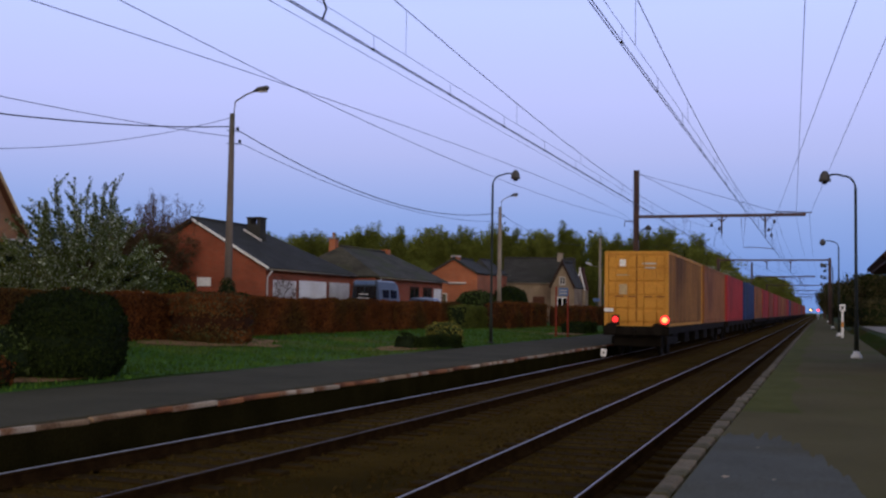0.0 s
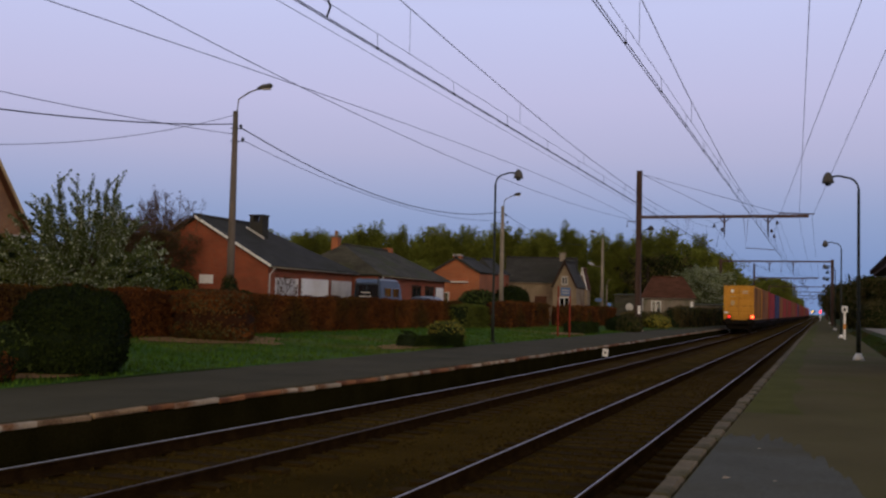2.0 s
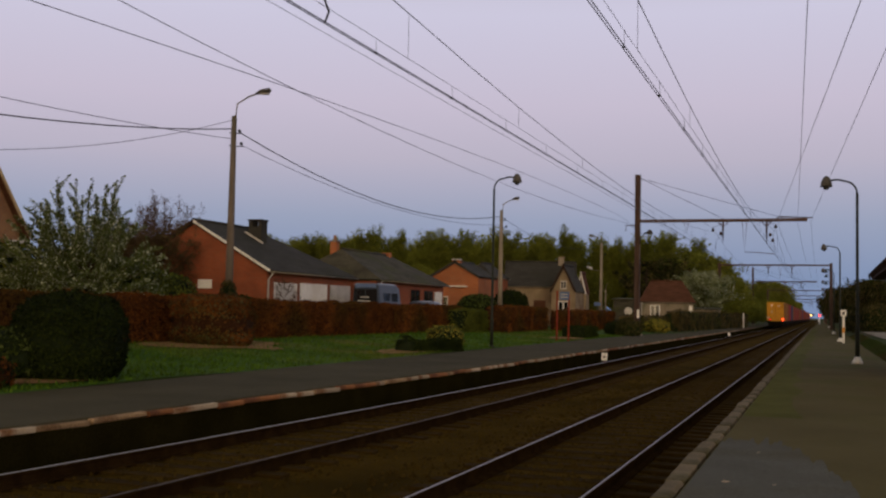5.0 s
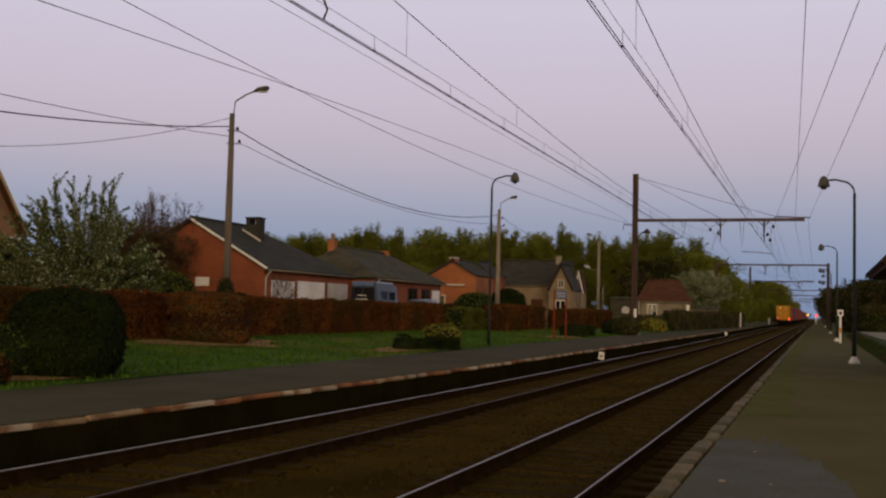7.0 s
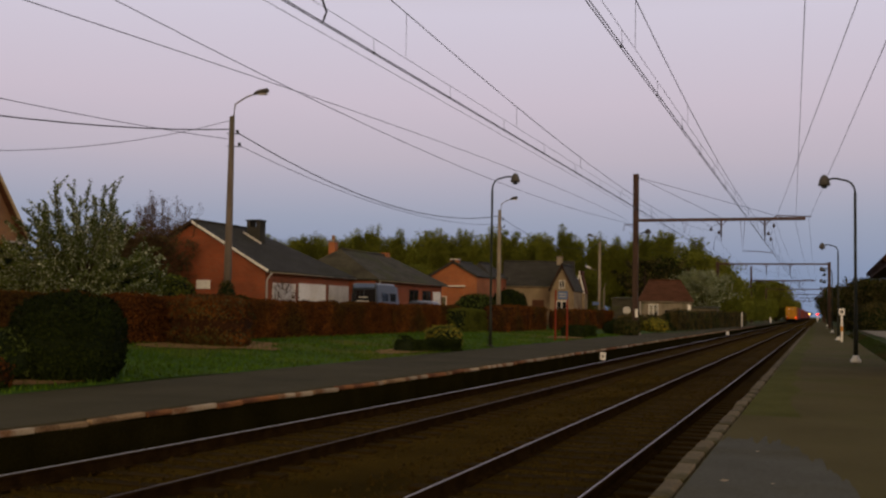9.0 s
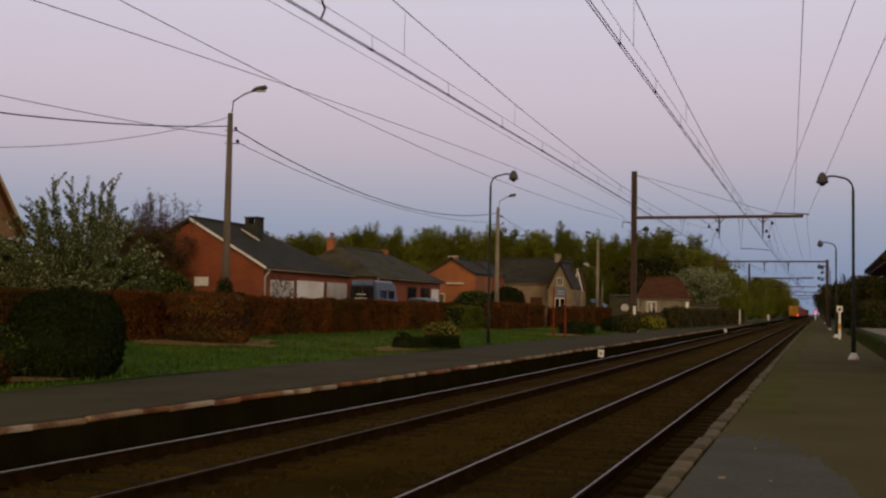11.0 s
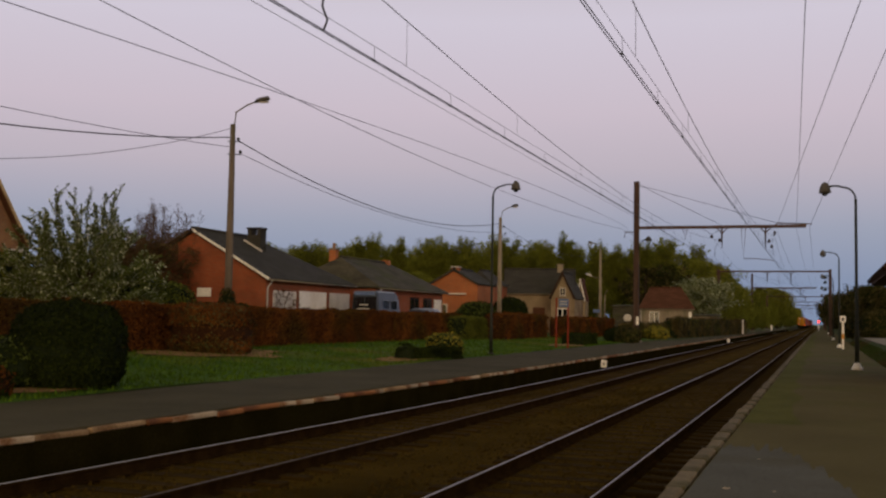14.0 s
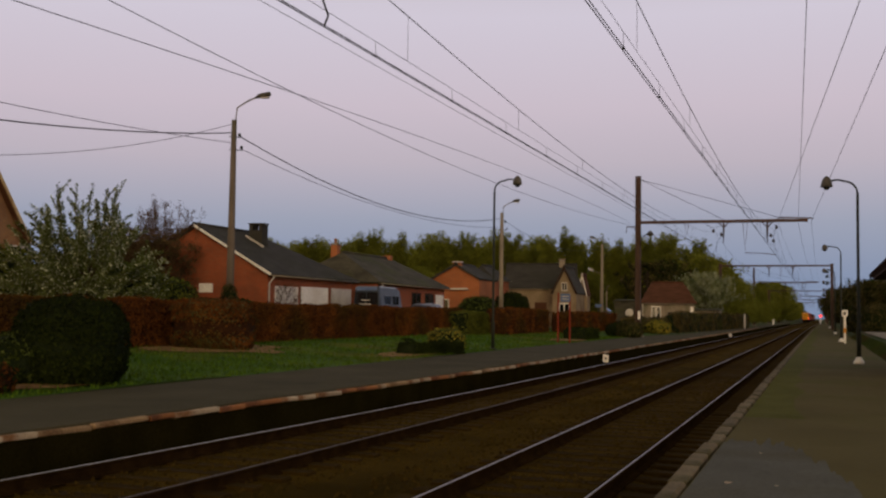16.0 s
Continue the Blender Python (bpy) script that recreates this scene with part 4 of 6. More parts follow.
# ---- planting ----
def foliage_tree(name, seed, h, r, base, leaf, leaf_mat, nlimb, per, trunk_r, spread=0.5, rise=0.9, sparse_top=False, cone=0.0, bark="bark", label="", category="tree", group=""):
    """Tapered trunk with rising limbs and leaf clumps set along them."""
    rng = np.random.default_rng(seed)
    ob = empty(name)
    bm = bmesh.new()
    lean = rng.normal(0, 0.02, 2) * h
    tube(bm, [(0, 0, -0.3), (lean[0] * 0.3, lean[1] * 0.3, h * 0.35), (lean[0], lean[1], h * 0.92)], [trunk_r, trunk_r * 0.7, trunk_r * 0.15], 7)
    pos = []
    for i in range(nlimb):
        u = (i + 0.5) / nlimb
        z0 = base + (h * 0.88 - base) * u ** 1.1
        az = i * 2.399 + rng.normal(0, 0.35)
        prof = math.sin(math.pi * min(1, max(0.08, (u * 0.86 + 0.14)))) ** 0.7
        if cone:
            prof = max(0.42, 1 - u ** 1.3 * cone) * (0.75 + 0.25 * min(1, u * 8))
        ln = r * prof * rng.uniform(0.72, 1.22)
        p0 = np.array([lean[0] * z0 / h, lean[1] * z0 / h, z0])
        up = rise * ln * rng.uniform(0.5, 1.1) * ((0.5 + 1.9 * u) if cone else 1)
        p1 = p0 + np.array([math.cos(az) * ln * 0.55, math.sin(az) * ln * 0.55, up * 0.35])
        p2 = p0 + np.array([math.cos(az) * ln, math.sin(az) * ln, up])
        tube(bm, [p0, p1, p2], [trunk_r * 0.3 * (1.1 - u), trunk_r * 0.18 * (1.1 - u) + 0.006, 0.006], 4)
        twigs = 5
        for k in range(twigs):
            s = 0.3 + 0.7 * (k + rng.random()) / twigs
            q = p0 * (1 - s) ** 2 + 2 * p1 * s * (1 - s) + p2 * s * s
            d = rng.normal(size=3)
            d[2] = abs(d[2]) * 0.6 + 0.25
            q2 = q + d / np.linalg.norm(d) * ln * spread * rng.uniform(0.4, 1.0) * (0.4 if sparse_top and u > 0.5 else 1)
            tube(bm, [q, q2], [0.012 + trunk_r * 0.04, 0.004], 3)
            n = max(2, int(per * rng.uniform(0.6, 1.4) * (0.5 if sparse_top and u > 0.6 else 1)))
            w = rng.random((n, 1))
            pos.append(q * (1 - w) + q2 * w + rng.normal(0, leaf * (0.7 if sparse_top else 1.5), (n, 3)))
    part("trunk", bm, M[bark], ob)
    pos = np.concatenate(pos)
    nor = rng.normal(size=pos.shape) + np.array([0, 0, 0.5])
    mats = leaf_mat if isinstance(leaf_mat, tuple) else (leaf_mat,)
    pick = rng.integers(0, len(mats), len(pos))
    for i, m in enumerate(mats):
        v, f = quads(pos[pick == i], nor[pick == i], leaf, rng)
        mesh_ob("blossom" if m == "blossom" else "crown", v, f, M[m], ob)
    return tagged(ob, label, category, group)


def hedge(name, x0, x1, y0, y1, z0, z1, leaf_mat, core_mat, leaf, n, label, seed=1, bulge=0.06, category="hedge", group="", rz=0.0):
    """A clipped hedge: an uneven body of twigs under a coat of leaves."""
    rng = np.random.default_rng(seed)
    cx, cy = (x0 + x1) / 2, (y0 + y1) / 2
    ob = empty(name, cx, cy, z0, rz)
    lx, ly, h = x1 - x0, y1 - y0, z1 - z0
    bm = bmesh.new()
    nx, ny, nz = 3, max(3, int(ly / 0.5)), 4
    grid = {}
    for i in range(nx + 1):
        for j in range(ny + 1):
            for k in range(nz + 1):
                if i in (0, nx) or j in (0, ny) or k in (0, nz):
                    p = Vector((-lx / 2 + lx * i / nx, -ly / 2 + ly * j / ny, h * k / nz))
                    p += Vector((1, 0.3, 0.8)) * (bulge * noise.noise(Vector((p.x * 1.5 + seed, p.y * 0.9, p.z * 1.5))) - 0.05)
                    p.z = max(p.z, -0.1) if k else -0.1
                    grid[i, j, k] = bm.verts.new(p)
    def face(*q):
        bm.faces.new([grid[a] for a in q]).smooth = True
    for j in range(ny):
        for k in range(nz):
            for i in (0, nx):
                face((i, j, k), (i, j + 1, k), (i, j + 1, k + 1), (i, j, k + 1))
        for i in range(nx):
            face((i, j, nz), (i + 1, j, nz), (i + 1, j + 1, nz), (i, j + 1, nz))
    for i in range(nx):
        for k in range(nz):
            for j in (0, ny):
                face((i, j, k), (i + 1, j, k), (i + 1, j, k + 1), (i, j, k + 1))
    bmesh.ops.recalc_face_normals(bm, faces=bm.faces[:])
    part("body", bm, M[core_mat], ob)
    # leaves on the side towards the line, the top and the ends
    side = rng.choice(4, n, p=[0.55, 0.3, 0.08, 0.07])
    u, v = rng.random(n), rng.random(n)
    P = np.zeros((n, 3))
    N = np.zeros((n, 3))
    P[:, 0] = np.where(side == 0, lx / 2, np.where(side == 1, (u - 0.5) * lx, (v - 0.5) * lx))
    P[:, 1] = np.where(side <= 1, (v - 0.5) * ly, np.where(side == 2, -ly / 2, ly / 2))
    P[:, 2] = np.where(side == 1, h, u * h)
    N[:, 0] = side == 0
    N[:, 1] = np.where(side == 2, -1, np.where(side == 3, 1, 0))
    N[:, 2] = side == 1
    wob = np.array([noise.noise(Vector((a * 1.5 + seed, b * 0.9, c * 1.5))) for a, b, c in P]) * bulge * 1.2
    P += N * wob[:, None] + rng.normal(0, leaf * 0.5, (n, 3))
    P[:, 2] = np.maximum(P[:, 2], 0.02)
    vv, ff = quads(P, N + rng.normal(0, 0.6, (n, 3)), leaf, rng)
    mesh_ob("leaves", vv, ff, M[leaf_mat], ob)
    return tagged(ob, label, category, group)


def round_bush(name, x, y, z, rx, ry, h, leaf_mats, core_mat, leaf, n, label, seed=1, squash=0.75, category="bush", group=""):
    """A rounded shrub clipped or grown into a dome, with an uneven coat of leaves."""
    rng = np.random.default_rng(seed)
    ob = empty(name, x, y, z)
    def shape(d):
        k = 1 + 0.12 * noise.noise(Vector(d) * 2.2 + Vector((seed, 0, 0))) + 0.05 * noise.noise(Vector(d) * 6 + Vector((seed, 3, 0)))
        zz = d[2]
        return np.array([d[0] * rx * k, d[1] * ry * k, h * (0.46 + 0.54 * k * math.copysign(abs(zz) ** squash, zz))])
    bm = bmesh.new()
    bmesh.ops.create_icosphere(bm, subdivisions=3, radius=1.0)
    for v in bm.verts:
        p = shape(v.co.normalized())
        v.co = Vector((p[0] * 0.95, p[1] * 0.95, max(-0.08, p[2] * 0.97)))
    for f in bm.faces:
        f.smooth = True
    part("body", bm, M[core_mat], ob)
    d = rng.normal(size=(n, 3))
    d /= np.linalg.norm(d, axis=1)[:, None]
    d = d[d[:, 2] > -0.85]
    P = np.array([shape(q) for q in d]) + rng.normal(0, leaf * 0.45, d.shape)
    P[:, 2] = np.maximum(P[:, 2], 0.02)
    pick = rng.integers(0, len(leaf_mats), len(P))
    for i, m in enumerate(leaf_mats):
        vv, ff = quads(P[pick == i], d[pick == i] + rng.normal(0, 0.5, (int((pick == i).sum()), 3)), leaf, rng)
        mesh_ob("leaves", vv, ff, M[m], ob)
    return tagged(ob, label, category, group)


def mulch(x, y, rx, ry, seed):
    bm = bmesh.new()
    rng = random.Random(seed)
    vs = []
    for k in range(22):
        a = 2 * math.pi * k / 22
        rr = 1 + rng.uniform(-0.16, 0.16)
        px, py = x + rx * rr * math.cos(a), y + ry * rr * math.sin(a)
        vs.append(bm.verts.new((px, py, ground_height(min(px, -11.95), py) + 0.055)))
    c = bm.verts.new((x, y, ground_height(x, y) + 0.08))
    for k in range(22):
        bm.faces.new((c, vs[k], vs[(k + 1) % 22]))
    tagged(part("mulch", bm, M["litter"]), "dry brown bark mulch round the shrubs", "mulch", kind="stuff")


# clipped shrubs on the verge
round_bush("clipped_bush", -13.15, 16.45, 0.30, 1.04, 1.04, 1.63, ("leaf_dark",), "core_dark", 0.05, 11000, "dark green clipped evergreen bush on the lawn", 3, 0.72)
round_bush("small_shrub", -13.75, 15.7, 0.33, 0.7, 0.75, 0.95, ("leaf_dark", "leaf_dark", "leaf_young"), "core_dark", 0.06, 1500, "low green shrub beside the clipped bush", 4)
round_bush("brown_shrub", -12.85, 14.0, 0.33, 0.42, 0.5, 0.5, ("leaf_beech", "leaf_dark"), "core_beech", 0.05, 900, "small brownish shrub at the platform edge", 5)
mulch(-13.35, 15.9, 0.95, 1.7, 1)
round_bush("beech_bush", -17.4, 28.3, 0.54, 1.25, 1.3, 1.50, ("leaf_beech", "leaf_scrub", "leaf_beech"), "core_beech", 0.055, 15000, "russet rounded beech bush before the hedge", 6, 0.4)
mulch(-17.2, 28.2, 1.7, 2.7, 2)
hedge("low_hedge", -12.95, -12.2, 32.9, 35.9, 0.30, 0.74, "leaf_dark", "core_dark", 0.05, 4500, "low dark green box hedge on the verge", 7, 0.22, rz=-12)
round_bush("golden_shrub", -13.1, 37.4, 0.33, 0.7, 0.6, 0.85, ("leaf_gold", "leaf_young"), "core_dark", 0.055, 1500, "yellow-green shrub behind the low hedge", 8)
mulch(-13.0, 33.6, 0.75, 2.3, 3)
hedge("low_hedge", -13.8, -12.5, 59.5, 63.0, 0.33, 0.95, "leaf_dark", "core_dark", 0.07, 2500, "low dark green box hedge on the verge", 9)
mulch(-13.1, 57.5, 1.0, 2.5, 4)
round_bush("mast_shrub", -11.9, 70.2, 0.30, 0.85, 0.8, 1.05, ("leaf_dark", "leaf_scrub"), "core_dark", 0.08, 1800, "dark shrub at the foot of the mast", 10)
round_bush("mast_shrub", -12.7, 71.5, 0.30, 1.0, 1.0, 1.0, ("leaf_dark",), "core_dark", 0.09, 1200, "dark shrub at the foot of the mast", 11)
round_bush("golden_shrub", -12.6, 87.5, 0.30, 1.0, 1.3, 1.0, ("leaf_gold", "leaf_gold", "leaf_young"), "core_dark", 0.10, 1500, "yellow flowering shrub by the fence", 12)

# beech hedge between the verge and the street
hedge("beech_hedge", -19.6, -18.7, 8.0, 30.0, 0.60, 1.98, "leaf_beech", "core_beech", 0.06, 30000, "long russet beech hedge in dry leaf", 21, 0.12, group="beech hedges")
hedge("beech_hedge", -19.6, -18.7, 30.1, 46.0, 0.60, 1.93, "leaf_beech", "core_beech", 0.06, 22000, "long russet beech hedge in dry leaf", 22, 0.12, group="beech hedges")
hedge("beech_hedge", -19.5, -18.6, 46.1, 56.0, 0.60, 1.92, "leaf_beech", "core_beech", 0.065, 13000, "long russet beech hedge in dry leaf", 23, 0.12, group="beech hedges")
hedge("green_hedge", -18.9, -17.6, 53.5, 57.5, 0.60, 1.75, "leaf_lane", "core_dark", 0.08, 3500, "olive green hedge between the beech hedges", 24, 0.15)
hedge("beech_hedge", -17.9, -16.9, 58.0, 68.5, 0.58, 1.98, "leaf_beech", "core_beech", 0.09, 4500, "long russet beech hedge in dry leaf", 25, 0.12, group="beech hedges")
hedge("beech_hedge", -17.0, -16.0, 70.0, 88.0, 0.55, 1.85, "leaf_beech", "core_beech", 0.10, 5000, "dark russet beech hedge in dry leaf", 26, 0.15, group="beech hedges")
hedge("dark_hedge", -11.5, -10.5, 94.0, 150.0, 0.3, 1.95, "leaf_scrub", "core_dark", 0.10, 12000, "brownish unkempt hedge beside the railway", 33, 0.35, rz=-2.2)
hedge("dark_hedge", -14.9, -13.9, 84.0, 112.0, 0.4, 1.5, "leaf_scrub", "core_dark", 0.10, 7000, "dark unkempt hedge beside the railway", 27, 0.25)
round_bush("conifer_bush", -21.0, 66.0, 0.7, 1.3, 1.3, 2.1, ("leaf_dark", "leaf_young"), "core_dark", 0.10, 3000, "round green shrub behind the hedge", 28)
round_bush("dark_bush", -22.4, 79.0, 0.7, 1.3, 1.6, 2.6, ("leaf_dark",), "core_dark", 0.14, 2500, "tall dark evergreen bush by the houses", 29)
round_bush("dark_bush", -26.0, 28.0, 0.7, 1.8, 2.2, 3.1, ("leaf_dark", "leaf_lane"), "core_dark", 0.12, 3500, "tall dark evergreen bush by the houses", 30)
round_bush("dark_bush", -26.8, 41.5, 0.7, 1.7, 1.2, 1.5, ("leaf_dark", "core_beech"), "core_dark", 0.11, 2500, "dark shrub before the gable wall", 31)
round_bush("dark_bush", -23.9, 40.6, 0.7, 1.1, 0.9, 1.5, ("leaf_dark",), "core_dark", 0.10, 1600, "dark shrub before the gable wall", 32)



def spray_tree(name, seed, h, r, z_fork, leaf, mats, nlimb, nside, per, trunk_r, sleeve, label, flat=0.35, category="tree", bark="bark"):
    """A tree of long rising limbs from a low fork, each wrapped in leaves, with sky showing between their tips."""
    rng = np.random.default_rng(seed)
    ob = empty(name)
    bm = bmesh.new()
    tube(bm, [(0, 0, -0.3), (0.03, 0, z_fork), (0.08, 0.05, h * 0.6)], [trunk_r, trunk_r * 0.8, trunk_r * 0.3], 7)
    pos = []

    def clothe(a, b, n, wid):
        w = rng.random((n, 1))
        pos.append(a * (1 - w) + b * w + rng.normal(0, wid, (n, 3)) * (1.1 - 0.6 * w))

    for i in range(nlimb):
        u = (i + 0.5) / nlimb
        el = math.asin(min(1.0, flat * -0.25 + (1 + flat * 0.25) * u ** 1.25))
        az = i * 2.399 + rng.normal(0, 0.3)
        p0 = np.array([0.03, 0.0, z_fork + (h * 0.34) * u * rng.uniform(0.2, 1.0)])
        reach = rng.uniform(0.55, 1.06) if i % 2 else rng.uniform(0.86, 1.06)
        tip = np.array([math.cos(az) * math.cos(el) * r * reach, math.sin(az) * math.cos(el) * r * reach, z_fork + math.sin(el) * (h - z_fork) * reach])
        mid = p0 * 0.45 + tip * 0.55 + np.array([math.cos(az), math.sin(az), 0]) * r * 0.10
        tube(bm, [p0, mid, tip], [trunk_r * 0.34, trunk_r * 0.16, 0.008], 4)
        clothe(p0 * 0.5 + mid * 0.5, mid, per, sleeve * 1.5)
        clothe(mid, tip, int(per * 1.3), sleeve)
        for k in range(nside):
            q = mid * (1 - k / nside) + tip * (k / nside) if k else p0 * 0.4 + mid * 0.6
            d = (tip - mid) / np.linalg.norm(tip - mid) * 0.7 + rng.normal(0, 0.55, 3) + np.array([0, 0, 0.3])
            q2 = q + d / np.linalg.norm(d) * r * rng.uniform(0.12, 0.27)
            tube(bm, [q, q2], [0.012, 0.005], 3)
            clothe(q, q2, int(per * 0.55), sleeve * 0.9)
    part("trunk", bm, M[bark], ob)
    pos = np.concatenate(pos)
    pos = pos[pos[:, 2] > 0.1]
    nor = rng.normal(size=pos.shape) + np.array([0, 0, 0.5])
    pick = rng.integers(0, len(mats), len(pos))
    for i, m in enumerate(mats):
        v, f = quads(pos[pick == i], nor[pick == i], leaf, rng)
        mesh_ob("blossom" if m == "blossom" else "crown", v, f, M[m], ob)
    return tagged(ob, label, category)


tr = spray_tree("blossom_tree", 41, 5.0, 2.75, 0.85, 0.045, ("leaf_young", "leaf_young", "blossom", "leaf_young", "leaf_pale", "leaf_young", "leaf_pale"), 170, 4, 130, 0.10, 0.048,
                "white blossoming fruit tree with fresh leaves behind the hedge", 0.5)
tr.matrix_world = pose(-22.0, 28.0, 0.7)
round_bush("dark_bush", -23.4, 30.2, 0.7, 2.9, 2.4, 2.7, ("leaf_dark", "leaf_young", "leaf_lane"), "core_dark", 0.07, 12000, "dense green bush behind the blossom tree", 45)
round_bush("green_bush", -21.5, 31.2, 0.7, 1.6, 1.3, 2.15, ("leaf_young", "leaf_dark", "leaf_lane"), "core_dark", 0.06, 9000, "leafy green bush under the blossom tree", 46)
tr = spray_tree("bare_tree", 42, 8.0, 2.9, 3.0, 0.05, ("twig",), 90, 7, 46, 0.13, 0.14, "bare reddish tree behind the brick house", 0.1, bark="twig")
tr.matrix_world = pose(-38.2, 56.0, 0.7)
tr = foliage_tree("bare_shrub", 44, 4.3, 2.5, 0.3, 0.05, ("twig", "leaf_scrub"), 120, 52, 0.05, 0.5, 1.0, False, 0.0, "twig", "bare brown shrub against the gable", "shrub")
tr.matrix_world = pose(-29.9, 42.2, 0.7)
round_bush("ivy_clump", -21.45, 35.95, 0.65, 0.34, 0.34, 2.1, ("leaf_dark", "leaf_scrub"), "core_dark", 0.06, 1800, "dark ivy clump round the foot of the pole", 47)
tr = foliage_tree("bare_shrub", 48, 2.5, 0.85, 0.2, 0.035, "twig", 40, 6, 0.03, 0.5, 1.2, True, 0.0, "twig", "bare climbing shrub before the window", "shrub")
tr.matrix_world = pose(-23.75, 44.95, 0.7)
tr = foliage_tree("blossom_tree", 43, 7.2, 3.7, 1.2, 0.11, ("leaf_young", "leaf_pale", "blossom", "leaf_pale"), 90, 70, 0.14, 0.4, 0.5, False,
                  label="pale blossoming tree beside the brown roof")
tr.matrix_world = pose(-13.6, 134.0, 0.3)

# woods behind the houses and along the line
WOOD = [foliage_tree("woodland_tree", 50 + i, 13.4 + (i % 3) * 1.0, 1.9 + 0.3 * (i % 2), 1.0, 0.17, ("leaf_wood", "leaf_lane")[i == 2], 72, 38, 0.16, 0.55, 1.1, False, 0.42,
                     label="tall leafing woodland tree", group="woodland trees") for i in range(5)]
BACK = [foliage_tree("woodland_tree", 56 + i, 13.9 + i * 0.7, 2.2, 3.5, 0.24, "leaf_wood", 46, 22, 0.18, 0.6, 1.0, False, 0.4,
                     label="tall leafing woodland tree", group="woodland trees") for i in range(3)]
LANE = [foliage_tree("trackside_tree", 60 + i, 11.0, 3.6, 0.8, 0.22, ("leaf_lane", "leaf_wood")[i % 2], 56, 34, 0.16, 0.5, 0.7,
                     label="spreading leafy tree beside the railway", group="trackside trees") for i in range(3)]
DARK = [foliage_tree("evergreen_tree", 70 + i, 6.0, 2.4, 0.2, 0.13, ("leaf_dark", "leaf_scrub", "leaf_dark"), 52, 30, 0.12, 0.5, 0.8, i == 1,
                     label="dark evergreen tree beside the platform", group="evergreen trees") for i in range(2)]


def plant(protos):
    """Sets the first of each kind and copies for the rest."""
    used = set()
    def put(i, x, y, z, s, rz):
        ob = protos[i % len(protos)]
        m = Matrix.LocRotScale((x, y, z), Euler((0, 0, rz)), (s, s, s))
        if ob.name in used:
            c = copy_thing(ob, Matrix.Identity(4))
            c.matrix_world = m
        else:
            used.add(ob.name)
            ob.matrix_world = m
    return put


rng = random.Random(17)
put_front, put_back = plant(WOOD), plant(BACK)
k = 0
for put, yy, x0, x1, lo, hi in ((put_front, 166, -112, -22, 1.8, 2.8), (put_back, 175, -118, -20, 1.9, 3.0), (put_back, 186, -124, -18, 2.0, 3.2)):
    x = x0 + rng.uniform(0, 2)
    while x < x1:
        s = rng.uniform(0.83, 0.99) * (0.95 if x > -45 else 1.0)
        put(k + rng.randrange(2), x, yy + rng.uniform(-4, 4) - 0.12 * (x + 50), 0.3, s, rng.uniform(0, 6.28))
        x += rng.uniform(lo, hi)
        k += 1
put = plant(LANE)
# a tall clump beside the line, a gap, then a second clump farther on and a low fringe
for i, (x, y, t) in enumerate(((-17.0, 160, 1.02), (-15.4, 166, 1.0), (-18.4, 170, 1.12), (-14.0, 172, 0.86), (-13.0, 180, 0.74), (-12.4, 187, 0.55), (-16.4, 178, 1.02), (-14.8, 190, 0.8), (-12.2, 196, 0.45),
                               (-19.0, 162, 0.95), (-12.0, 176, 0.40), (-11.8, 204, 0.36), (-12.4, 220, 0.42), (-12.0, 240, 0.40))):
    put(i, x, y, 0.2, t, i * 2.1)
for i in range(15):
    put(i, -11.3 - rng.uniform(0, 5.5), 305 + i * 5 + rng.uniform(-4, 4), 0.2, rng.uniform(0.95, 1.2), rng.uniform(0, 6.28))
for i in range(16):
    put(i, -11.0 - rng.uniform(0, 2.0), 250 + i * 22 + rng.uniform(-5, 5), 0.2, rng.uniform(0.4, 0.62) * (1.0 if i < 4 else 1.5), rng.uniform(0, 6.28))
for i in range(40):
    side = -1 if i % 2 else 1
    put(i, side * rng.uniform(9, 70) - (6 if side < 0 else 0), 620 + rng.uniform(0, 160), 0.2, rng.uniform(0.8, 1.15), rng.uniform(0, 6.28))
for i in range(11):
    put(i + 1, rng.uniform(-48, -29), 132 + rng.uniform(0, 24), 0.3, rng.uniform(0.45, 0.7), rng.uniform(0, 6.28))
for i in range(14):
    put(i, rng.uniform(-90, -45), 120 + rng.uniform(0, 35), 0.3, rng.uniform(0.5, 0.72), rng.uniform(0, 6.28))
put = plant(DARK)
for i, (x, y, s) in enumerate(((3.7, 90, 0.78), (5.3, 93, 0.84), (7.2, 91, 0.86), (9.2, 95, 0.95), (4.3, 101, 0.86), (6.2, 104, 0.9), (3.6, 112, 0.9), (5.4, 118, 0.95), (4.2, 132, 0.95),
                               (4.6, 150, 1.0), (4.4, 170, 1.05), (4.8, 195, 1.1), (4.6, 225, 1.2), (5.0, 260, 1.3), (5.0, 310, 1.5), (5.5, 370, 1.6), (6.0, 430, 1.6),
                               (-20.4, 133, 1.45), (-18.2, 137, 1.5), (-16.4, 141, 1.35), (11.5, 98, 1.0), (8.0, 112, 1.05), (3.2, 200, 1.2), (3.0, 240, 1.4), (3.2, 285, 1.5), (3.4, 330, 1.7), (3.6, 390, 1.8), (4.0, 460, 2.0), (4.0, 540, 2.0), (4.5, 600, 2.2))):
    put(i, x, y, 0.3, s, i * 1.3)
